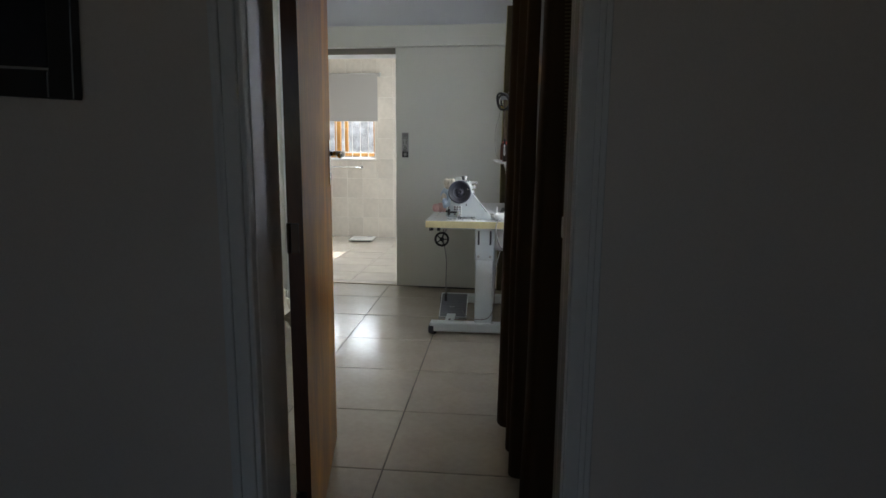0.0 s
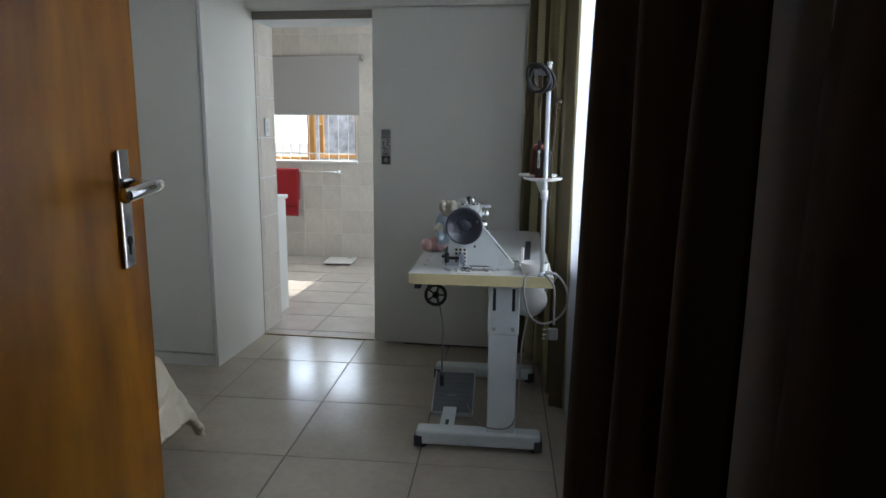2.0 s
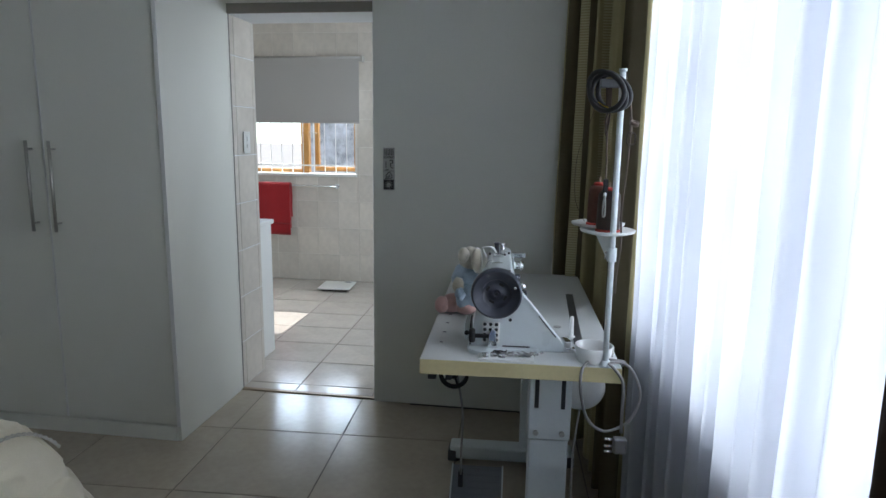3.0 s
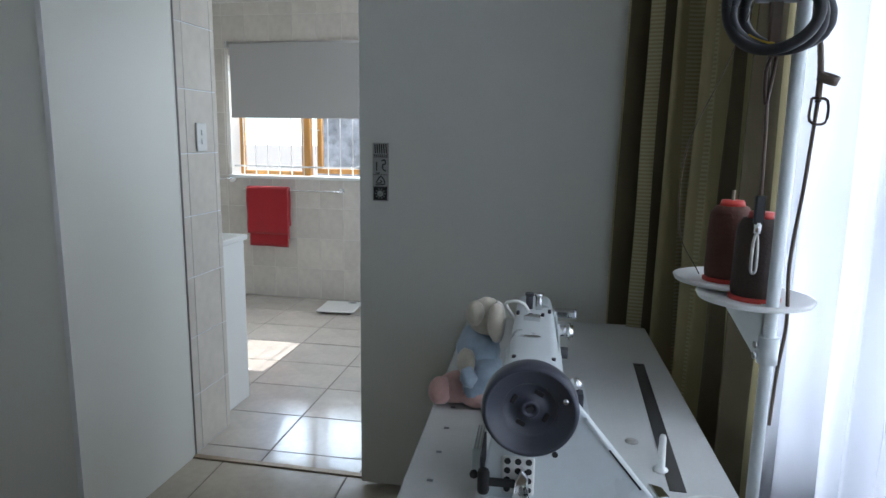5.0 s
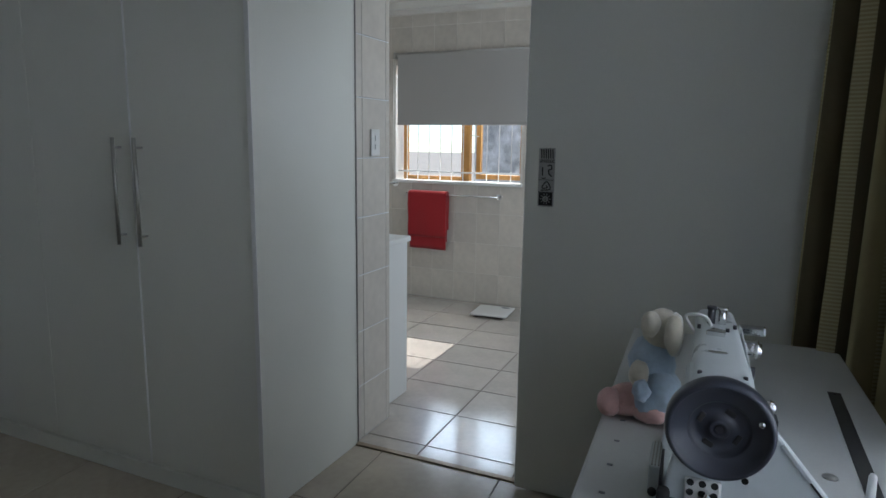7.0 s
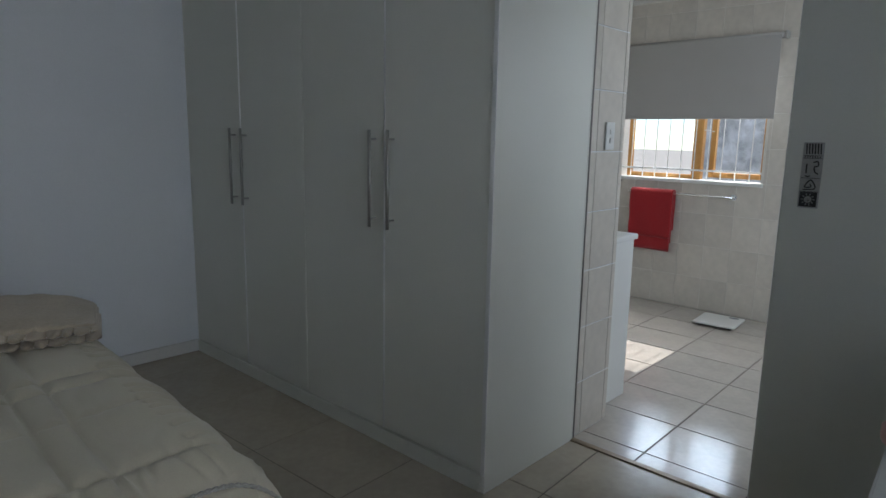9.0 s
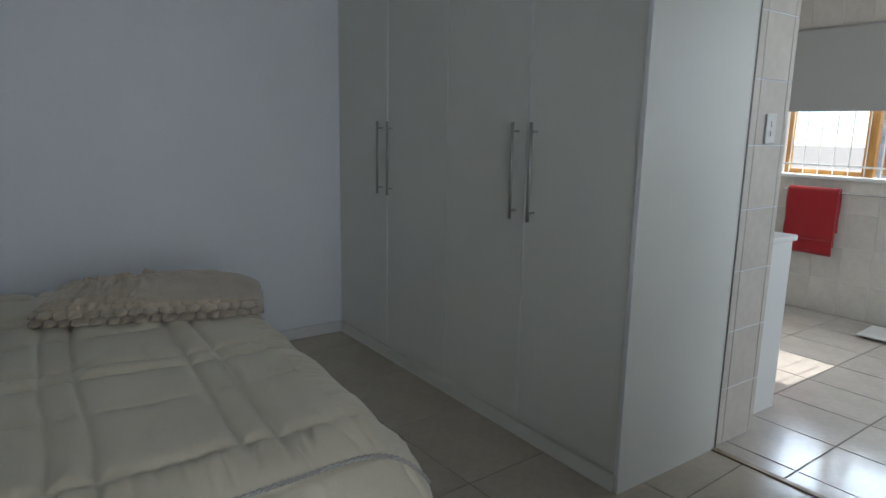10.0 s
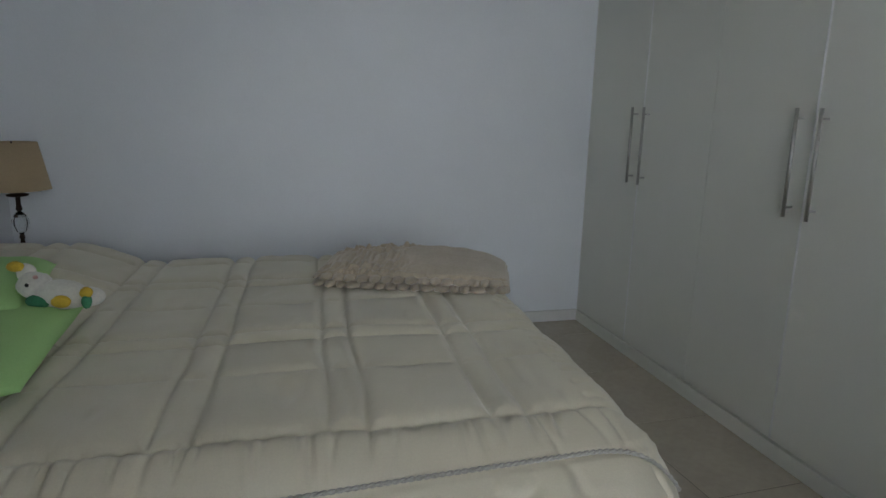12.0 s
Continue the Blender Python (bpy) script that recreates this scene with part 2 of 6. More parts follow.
M = {
    "wall": mat("wall_paint", (0.75, 0.775, 0.80), 0.6, grain=0.02, scale=160, bump=0.10, stain=0.03, stain_scale=1.5),
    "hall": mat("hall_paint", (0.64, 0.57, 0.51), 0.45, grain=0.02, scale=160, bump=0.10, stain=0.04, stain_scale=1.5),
    "ceiling": mat("ceiling_paint", (0.78, 0.77, 0.73), 0.8, grain=0.02, scale=90, bump=0.1, stain=0.02),
    "gloss": mat("gloss_paint", (0.70, 0.69, 0.67), 0.16, grain=0.02, scale=60, bump=0.02),
    "melamine": mat("white_melamine", (0.76, 0.76, 0.69), 0.36, grain=0.012, scale=220, bump=0.03, stain=0.015, stain_scale=2),
    # lighter than the boards: light caught on their edges is in the colour
    "edge": mat("melamine_edge_lit", (0.80, 0.80, 0.78), 0.4),
    "tile": mat("floor_tile", (0.44, 0.385, 0.31), 0.17, grain=0.05, scale=30, bump=0.015, spread=0.04, stain=0.06, stain_scale=5),
    "grout": mat("grout", (0.16, 0.14, 0.12), 0.9, grain=0.2, scale=80, stain=0.15),
    "btile": mat("bathroom_floor_tile", (0.545, 0.50, 0.445), 0.13, grain=0.05, scale=30, bump=0.015, spread=0.05, stain=0.07, stain_scale=6),
    "wtile": mat("wall_tile", (0.66, 0.61, 0.54), 0.14, grain=0.04, scale=26, bump=0.03, spread=0.045, stain=0.06, stain_scale=7),
    "wgrout": mat("wall_grout", (0.74, 0.71, 0.65), 0.85, grain=0.08, scale=90),
    "steel": mat("brushed_steel", (0.50, 0.49, 0.46), 0.40, metal=1.0, grain=0.05, scale=300),
    "chrome": mat("chrome", (0.78, 0.78, 0.78), 0.10, metal=1.0),
    "brass": mat("threshold_brass", (0.30, 0.235, 0.165), 0.42, metal=0.35, grain=0.1, scale=80, stain=0.1),
    "door": wood("door_wood", (0.28, 0.086, 0.002), (0.82, 0.325, 0.006), 0.36, "Z", 2.4, 0.10),
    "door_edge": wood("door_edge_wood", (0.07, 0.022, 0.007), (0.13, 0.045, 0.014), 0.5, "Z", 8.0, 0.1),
    "pine": wood("window_wood", (0.42, 0.20, 0.055), (0.62, 0.34, 0.11), 0.35, "Z", 8.0, 0.2),
    # one striped cloth in two tones: shade painted in first, window light second
    "curtain": striped_cloth("curtain_shaded_cloth", (0.042, 0.023, 0.012), (0.12, 0.092, 0.054), (0.054, 0.032, 0.017)),
    "curtain_lit": striped_cloth("curtain_lit_cloth", (0.118, 0.097, 0.058), (0.48, 0.43, 0.27), (0.36, 0.31, 0.17), 0.14),
    "sheer": sheer_cloth("sheer_cloth"),
    "glass": glass_pane("window_glass"),
    "quilt": mat("quilt_satin", (0.58, 0.53, 0.405), 0.55, grain=0.03, scale=240, bump=0.12, sheen=0.25, stain=0.03, stain_scale=5),
    "rope": mat("rope_trim", (0.40, 0.38, 0.34), 0.6, grain=0.15, scale=200, bump=0.3),
    "plush": mat("beige_plush", (0.45, 0.375, 0.275), 0.9, grain=0.07, scale=90, bump=0.25, sheen=0.4, stain=0.08, stain_scale=9),
    "green": mat("lime_cotton", (0.40, 0.66, 0.26), 0.75, grain=0.03, scale=200, bump=0.1, stain=0.03),
    "red": mat("red_towel", (0.37, 0.008, 0.013), 0.95, grain=0.12, scale=260, bump=0.6, sheen=0.4, stain=0.06),
    "blind": mat("blind_cloth", (0.44, 0.425, 0.405), 0.85, grain=0.03, scale=400, bump=0.08),
    "plastic": mat("white_plastic", (0.78, 0.78, 0.75), 0.35, grain=0.01, scale=100),
    "white": mat("white_enamel", (0.70, 0.75, 0.75), 0.30, grain=0.015, scale=80, bump=0.02, stain=0.03, stain_scale=8),
    "table_top": mat("table_laminate", (0.66, 0.67, 0.65), 0.42, grain=0.02, scale=120, bump=0.02, stain=0.03, stain_scale=6),
    "table_edge": mat("yellowed_edge_band", (0.62, 0.54, 0.30), 0.5, grain=0.04, scale=60, stain=0.05),
    "dark": mat("dark_plastic", (0.045, 0.047, 0.055), 0.42, grain=0.06, scale=120),
    "wheel": mat("slate_enamel", (0.056, 0.060, 0.080), 0.30, grain=0.03, scale=120, stain=0.03),
    "black": mat("black_rubber", (0.014, 0.014, 0.016), 0.55, grain=0.1, scale=150, bump=0.1),
    "ruler": mat("dark_steel", (0.11, 0.11, 0.11), 0.45, metal=0.4, grain=0.06, scale=150),
    "grey": mat("grey_rubber", (0.20, 0.21, 0.23), 0.6, grain=0.06, scale=200, bump=0.15),
    "cable": mat("grey_cable", (0.30, 0.29, 0.28), 0.5),
    "thread_brown": mat("brown_thread", (0.105, 0.035, 0.020), 0.7, grain=0.12, scale=300, bump=0.3),
    "thread_dark": mat("dark_thread", (0.040, 0.022, 0.016), 0.65, grain=0.12, scale=300, bump=0.3),
    "red_plastic": mat("red_plastic", (0.55, 0.05, 0.035), 0.4),
    "leather": mat("leather_strap", (0.085, 0.055, 0.038), 0.6, grain=0.1, scale=120, bump=0.2),
    "pewter": mat("pewter", (0.46, 0.455, 0.43), 0.42, metal=0.35, grain=0.1, scale=150),
    "trim_dark": mat("weathered_trim", (0.13, 0.115, 0.105), 0.5, metal=0.3, grain=0.1, scale=80),
    "taupe": mat("taupe_strip", (0.26, 0.235, 0.205), 0.6, grain=0.04, scale=90),
    "ink": mat("black_ink", (0.02, 0.02, 0.02), 0.6),
    "lampshade": mat("lampshade_cloth", (0.42, 0.32, 0.20), 0.85, grain=0.05, scale=200, bump=0.1),
    "bronze": mat("dark_bronze", (0.05, 0.03, 0.022), 0.35, metal=0.6),
    "crystal": glass_pane("crystal", (0.93, 0.95, 0.97)),
    "toy_white": mat("white_fleece", (0.66, 0.63, 0.57), 0.95, grain=0.06, scale=120, bump=0.5, sheen=0.5),
    "toy_green": mat("green_felt", (0.05, 0.24, 0.12), 0.95, grain=0.1, scale=120, bump=0.4),
    "toy_yellow": mat("yellow_felt", (0.60, 0.40, 0.04), 0.95, grain=0.1, scale=120, bump=0.4),
    "toy_pink": mat("pink_fleece", (0.66, 0.40, 0.37), 0.95, grain=0.06, scale=90, bump=0.5, sheen=0.4, stain=0.08, stain_scale=20),
    "toy_blue": mat("blue_fleece", (0.42, 0.52, 0.62), 0.95, grain=0.06, scale=90, bump=0.5, sheen=0.4, stain=0.08, stain_scale=20),
    "toy_cream": mat("cream_fleece", (0.62, 0.57, 0.46), 0.95, grain=0.06, scale=90, bump=0.5, sheen=0.4, stain=0.06, stain_scale=20),
    "frame_black": mat("black_frame_wood", (0.018, 0.016, 0.015), 0.35, grain=0.1, scale=60),
    "picture": mat("dark_print", (0.02, 0.02, 0.025), 0.15, grain=0.2, scale=12),
    "bar_white": mat("white_bar_paint", (0.80, 0.80, 0.78), 0.4),
    "garden_wall": mat("garden_wall_plaster", (0.62, 0.60, 0.56), 0.9, grain=0.08, scale=14, bump=0.3, stain=0.12, stain_scale=1.2),
    # strong mottling puts outdoor shadows into the grey
    "garden_grey": mat("grey_mottled_shade", (0.42, 0.44, 0.47), 0.9, grain=0.40, scale=9, bump=0.5, stain=0.25, stain_scale=3),
    "paving": mat("paving", (0.48, 0.45, 0.40), 0.9, grain=0.12, scale=8, bump=0.3, stain=0.12, stain_scale=0.7),
}

# ---- building helpers ----


def link(name, bm, material, parent=None, label="", smooth=False):
    me = bpy.data.meshes.new(name)
    bm.to_mesh(me)
    bm.free()
    mats = material if isinstance(material, (list, tuple)) else [material]
    for m in mats:
        me.materials.append(m)
    if smooth:
        for p in me.polygons:
            p.use_smooth = True
    ob = new(name, me)
    if parent is not None:
        ob.parent = parent
    if label:
        ob["label"] = label
    return ob


def part(name, bm, material, parent, label="", smooth=False):
    return link(name, bm, material, parent, label, smooth)


def thing(name, label, category, group="", at=(0, 0, 0), turn=0.0):
    ob = new(name)
    ob.empty_display_size = 0.05
    ob.matrix_world = pose(*at, 0, 0, turn)
    return tagged(ob, label, category, group)


def structure(name, bm, material, label="", category=""):
    return tagged(link(name, bm, material), label, category, kind="structure")


def box(x0, x1, y0, y1, z0, z1, bevel=0.0, bm=None, seg=2):
    b = bmesh.new()
    v = [b.verts.new((x, y, z)) for z in (z0, z1) for y in (y0, y1) for x in (x0, x1)]
    for f in ((0, 2, 3, 1), (4, 5, 7, 6), (0, 1, 5, 4), (2, 6, 7, 3), (0, 4, 6, 2), (1, 3, 7, 5)):
        b.faces.new([v[i] for i in f])
    if bevel > 0:
        bmesh.ops.bevel(b, geom=list(b.edges), offset=bevel, segments=seg, affect="EDGES", profile=0.5)
    return merge(bm, b)


def merge(bm, b):
    """Adds b's faces to bm and frees b; with no bm, b itself."""
    if bm is None:
        return b
    table = {v: bm.verts.new(v.co) for v in b.verts}
    for f in b.faces:
        g = bm.faces.new([table[v] for v in f.verts])
        g.smooth, g.material_index = f.smooth, f.material_index
    b.free()
    return bm


def moved(b, m):
    bmesh.ops.transform(b, matrix=m, verts=list(b.verts))
    return b


def lathe(profile, n=32, m=None, bm=None, smooth=True):
    """A turned body about z from (radius, height) pairs."""
    b = bmesh.new()
    rings = []
    for r, z in profile:
        if r < 1e-6:
            rings.append([b.verts.new((0, 0, z))])
        else:
            rings.append([b.verts.new((r * math.cos(2 * math.pi * i / n), r * math.sin(2 * math.pi * i / n), z)) for i in range(n)])
    for a, c in zip(rings, rings[1:]):
        for i in range(n):
            k = (i + 1) % n
            q = [a[i % len(a)], a[k % len(a)], c[k % len(c)], c[i % len(c)]]
            u = list(dict.fromkeys(q))
            if len(u) >= 3:
                f = b.faces.new(u)
                f.smooth = smooth
    for ring, flip in ((rings[0], True), (rings[-1], False)):
        if len(ring) > 1 and profile[0] != profile[-1]:
            b.faces.new(list(reversed(ring)) if flip else ring)
    bmesh.ops.recalc_face_normals(b, faces=list(b.faces))
    if m is not None:
        moved(b, m)
    return merge(bm, b)


def rod(a, c, r, n=12, bm=None, r2=None):
    a, c = Vector(a), Vector(c)
    d = c - a
    m = Matrix.Translation(a) @ d.to_track_quat("Z", "Y").to_matrix().to_4x4()
    return lathe([(r, 0), (r if r2 is None else r2, d.length)], n, m, bm)


def smooth_line(points, steps=8):
    """Catmull-Rom points through the given ones."""
    p = [Vector(q) for q in points]
    p = [p[0] * 2 - p[1]] + p + [p[-1] * 2 - p[-2]]
    out = []
    for i in range(1, len(p) - 2):
        for s in range(steps):
            t = s / steps
            out.append(0.5 * (2 * p[i] + (p[i + 1] - p[i - 1]) * t + (2 * p[i - 1] - 5 * p[i] + 4 * p[i + 1] - p[i + 2]) * t * t + (3 * p[i] - p[i - 1] - 3 * p[i + 1] + p[i + 2]) * t ** 3))
    out.append(p[-2])
    return out


def tube(points, r, n=8, steps=8, bm=None, closed=False):
    pts = smooth_line(points, steps)
    b = bmesh.new()
    rings = []
    ref = Vector((0.31, 0.17, 0.93)).normalized()
    for i, p in enumerate(pts):
        d = (pts[min(i + 1, len(pts) - 1)] - pts[max(i - 1, 0)]).normalized()
        u = d.cross(ref).normalized()
        w = d.cross(u)
        rings.append([b.verts.new(p + r * (math.cos(2 * math.pi * k / n) * u + math.sin(2 * math.pi * k / n) * w)) for k in range(n)])
    for a, c in zip(rings, rings[1:]):
        for k in range(n):
            f = b.faces.new([a[k], a[(k + 1) % n], c[(k + 1) % n], c[k]])
            f.smooth = True
    b.faces.new(list(reversed(rings[0])))
    b.faces.new(rings[-1])
    bmesh.ops.recalc_face_normals(b, faces=list(b.faces))
    return merge(bm, b)


def prism(outline, z0, z1, bevel=0.0, m=None, bm=None):
    """A plate of the given outline (x, y), from z0 to z1."""
    b = bmesh.new()
    lo = [b.verts.new((x, y, z0)) for x, y in outline]
    hi = [b.verts.new((x, y, z1)) for x, y in outline]
    b.faces.new(list(reversed(lo)))
    b.faces.new(hi)
    n = len(outline)
    for i in range(n):
        b.faces.new([lo[i], lo[(i + 1) % n], hi[(i + 1) % n], hi[i]])
    bmesh.ops.recalc_face_normals(b, faces=list(b.faces))
    if bevel > 0:
        bmesh.ops.bevel(b, geom=list(b.edges), offset=bevel, segments=2, affect="EDGES", profile=0.5)
    if m is not None:
        moved(b, m)
    return merge(bm, b)


def ellipsoid(c, r, bm=None, rot=None, seg=20, wobble=0.0, seed=0):
    b = bmesh.new()
    bmesh.ops.create_uvsphere(b, u_segments=seg, v_segments=seg // 2 + 2, radius=1.0)
    for v in b.verts:
        k = 1 + wobble * noise.noise(v.co * 1.6 + Vector((seed * 3.1, seed * 1.7, 0)))
        v.co = Vector((v.co.x * r[0] * k, v.co.y * r[1] * k, v.co.z * r[2] * k))
    for f in b.faces:
        f.smooth = True
    m = Matrix.Translation(c)
    if rot is not None:
        m = m @ pose(0, 0, 0, *rot)
    moved(b, m)
    return merge(bm, b)


# ---- the bedroom's shell ----
ROOM_TOP = 2.46
WALL_X = 0.47      # window wall, inner face
LEFT_X = -3.76     # wall behind the bed
DOOR_Y = 1.52      # door wall, room side
HALL_Y = 1.34      # door wall, hall side
PART_Y = 5.225     # partition to the bathroom
BATH_Y = 5.525      # bathroom side of it
BATH_END = 7.82
JAMB_L, JAMB_R = -0.30, 0.445

bm = box(LEFT_X - 0.2, WALL_X + 0.25, -2.4, 5.36, -0.14, -0.0028)
structure("floor", bm, M["grout"], "grout bed under beige floor tiles", "floor")
bm = box(-3.9, WALL_X + 0.25, 5.36, BATH_END + 0.2, -0.14, -0.0028)
structure("floor_bathroom", bm, M["grout"], "grout bed under bathroom floor tiles", "floor")
bm = box(LEFT_X - 0.2, WALL_X + 0.25, HALL_Y, BATH_Y, ROOM_TOP, ROOM_TOP + 0.12)
structure("ceiling", bm, M["ceiling"], "plain white bedroom ceiling", "ceiling")
bm = box(-3.9, WALL_X + 0.25, BATH_Y, BATH_END + 0.2, 2.35, ROOM_TOP + 0.12)
for i in range(9):
    box(-3.2, WALL_X, BATH_Y + 0.12 + i * 0.28, BATH_Y + 0.15 + i * 0.28, 2.338, 2.35, 0, bm)
structure("ceiling_bathroom", bm, M["ceiling"], "white boarded bathroom ceiling with cover strips", "ceiling")
structure("wall_west", box(LEFT_X - 0.2, LEFT_X, HALL_Y, BATH_Y, 0, ROOM_TOP), M["wall"], "plain pale painted bedroom wall", "wall")

# window wall with its opening
WY0, WY1, WZ0, WZ1 = 1.95, 4.42, 0.76, 2.24
BY_0, BY_1, BZ_0, BZ_1 = 6.2, 7.3, 1.05, 2.05
bm = box(WALL_X, WALL_X + 0.25, HALL_Y, WY0, 0, ROOM_TOP)
box(WALL_X, WALL_X + 0.25, WY1, BY_0, 0, ROOM_TOP, 0, bm)
box(WALL_X, WALL_X + 0.25, BY_1, BATH_END + 0.2, 0, ROOM_TOP, 0, bm)
box(WALL_X, WALL_X + 0.25, BY_0, BY_1, 0, BZ_0, 0, bm)
box(WALL_X, WALL_X + 0.25, BY_0, BY_1, BZ_1, ROOM_TOP, 0, bm)
box(WALL_X, WALL_X + 0.25, WY0, WY1, 0, WZ0, 0, bm)
box(WALL_X, WALL_X + 0.25, WY0, WY1, WZ1, ROOM_TOP, 0, bm)
structure("wall_east", bm, M["wall"], "pale painted window wall", "wall")

# door wall
MID_Y = HALL_Y + 0.09
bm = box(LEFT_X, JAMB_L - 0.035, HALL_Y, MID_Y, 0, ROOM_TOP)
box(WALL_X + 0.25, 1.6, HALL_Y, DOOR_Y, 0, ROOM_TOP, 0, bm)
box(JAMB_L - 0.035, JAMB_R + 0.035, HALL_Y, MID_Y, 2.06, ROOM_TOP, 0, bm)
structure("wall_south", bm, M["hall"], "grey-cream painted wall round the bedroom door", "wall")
bm = box(LEFT_X, JAMB_L - 0.035, MID_Y, DOOR_Y, 0, ROOM_TOP)
box(JAMB_L - 0.035, JAMB_R + 0.035, MID_Y, DOOR_Y, 2.06, ROOM_TOP, 0, bm)
structure("wall_south_bedroom", bm, M["wall"], "pale painted bedroom wall round the door", "wall")
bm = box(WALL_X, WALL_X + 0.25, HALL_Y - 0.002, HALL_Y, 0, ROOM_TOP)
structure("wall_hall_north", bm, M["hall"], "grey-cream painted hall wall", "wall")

# partition with the bathroom opening
OPL, OPR, OPT = -1.54, -0.74, 1.942
bm = box(LEFT_X, OPL, PART_Y, BATH_Y, 0, ROOM_TOP)
box(OPR, WALL_X, PART_Y, BATH_Y, 0, ROOM_TOP, 0, bm)
box(OPL, OPR, PART_Y, BATH_Y, OPT, ROOM_TOP, 0, bm)
structure("wall_north", bm, M["wall"], "pale painted partition to the bathroom", "wall")

# bathroom shell
BWX0, BWX1, BWZ0, BWZ1 = -2.755, -1.64, 1.00, 1.95
bm = box(-3.9, BWX0, BATH_END, BATH_END + 0.2, 0, 2.45)
box(BWX1, WALL_X + 0.25, BATH_END, BATH_END + 0.2, 0, 2.45, 0, bm)
box(BWX0, BWX1, BATH_END, BATH_END + 0.2, 0, BWZ0, 0, bm)
box(BWX0, BWX1, BATH_END, BATH_END + 0.2, BWZ1, 2.45, 0, bm)
bath_wall = structure("wall_bathroom_north", bm, M["wgrout"], "cream tiled bathroom wall under the window", "wall")
bath_west = structure("wall_bathroom_west", box(-3.9, -3.2, BATH_Y, BATH_END, 0, 2.45), M["wgrout"], "cream tiled bathroom side wall", "wall")

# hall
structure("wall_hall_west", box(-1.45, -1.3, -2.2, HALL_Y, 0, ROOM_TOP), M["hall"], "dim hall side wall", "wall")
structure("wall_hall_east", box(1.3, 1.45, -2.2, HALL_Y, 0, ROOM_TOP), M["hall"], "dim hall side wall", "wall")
# unseen end wall; its gap is added and sized for the hall's light level
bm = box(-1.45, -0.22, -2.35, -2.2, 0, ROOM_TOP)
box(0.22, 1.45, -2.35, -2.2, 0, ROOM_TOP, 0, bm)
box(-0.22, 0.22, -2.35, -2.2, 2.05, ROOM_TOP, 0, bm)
structure("wall_hall_south", bm, M["hall"], "unseen hall end wall with an added gap that lets daylight in", "wall")
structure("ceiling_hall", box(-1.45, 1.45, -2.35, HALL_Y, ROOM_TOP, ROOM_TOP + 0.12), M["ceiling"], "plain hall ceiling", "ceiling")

# outdoors
structure("ground", box(-60, 60, -60, 90, -0.30, -0.16), M["paving"], "pale paving around the house", "ground")

# ---- openings: frames, doors, windows ----


def bedroom_frame():
    f = structure("door_frame", box(JAMB_L - 0.035, JAMB_L, HALL_Y - 0.004, DOOR_Y + 0.004, 0, 2.06, 0.004), M["gloss"], "grey-white gloss painted door frame", "door frame")
    part("jamb", box(JAMB_R, JAMB_R + 0.022, HALL_Y - 0.004, DOOR_Y + 0.004, 0, 2.06, 0.004), M["gloss"], f)
    part("head", box(JAMB_L, JAMB_R, HALL_Y - 0.004, DOOR_Y + 0.004, 2.03, 2.06, 0.004), M["gloss"], f)
    for x0, x1, steps in ((JAMB_L - 0.075, JAMB_L - 0.012, -1), (JAMB_R + 0.006, JAMB_R + 0.068, 1)):
        b = box(x0, x1, HALL_Y - 0.016, HALL_Y, 0, 2.11, 0.004)
        mid = x0 + 0.014 if steps < 0 else x1 - 0.028
        box(mid, mid + 0.014, HALL_Y - 0.024, HALL_Y - 0.012, 0, 2.11, 0.004, b)
        part("architrave", b, M["gloss"], f)
    part("head_architrave", box(JAMB_L - 0.012, JAMB_R + 0.006, HALL_Y - 0.016, HALL_Y, 2.045, 2.11, 0.004), M["gloss"], f)
    part("door_stop", box(JAMB_L, JAMB_L + 0.004, HALL_Y + 0.02, HALL_Y + 0.115, 0, 2.03, 0.003), M["gloss"], f)
    part("return_board", box(JAMB_R, WALL_X, DOOR_Y + 0.004, 1.70, 0, 2.40, 0.004), M["gloss"], f, "grey-white painted return beside the door")
    part("latch_keep", box(JAMB_R - 0.004, JAMB_R, 1.672, 1.699, 1.00, 1.055, 0.001), M["pewter"], f)


bedroom_frame()


def lever_set(parent, side):
    """Lever and long back plate on one face of the leaf; side +1: the face at y 0, -1: at -0.042."""
    y = 0.0 if side > 0 else -0.042
    s = side
    plate = part("back_plate", box(0.755, 0.791, min(y, y + s * 0.006), max(y, y + s * 0.006), 1.085, 1.255, 0.0025), M["chrome"], parent, "long chrome back plate")
    b = rod((0.773, y, 1.205), (0.773, y + s * 0.052, 1.205), 0.010)
    tube([(0.773, y + s * 0.050, 1.205), (0.735, y + s * 0.056, 1.206), (0.69, y + s * 0.054, 1.203), (0.655, y + s * 0.050, 1.200)], 0.0095, 10, 6, b)
    part("lever", b, M["chrome"], plate, "chrome lever handle", True)
    b = rod((0.773, y + s * 0.004, 1.125), (0.773, y + s * 0.0075, 1.125), 0.007)
    box(0.7705, 0.7755, min(y, y + s * 0.0072), max(y, y + s * 0.0072), 1.104, 1.125, 0, b)
    part("keyhole", b, M["dark"], plate)


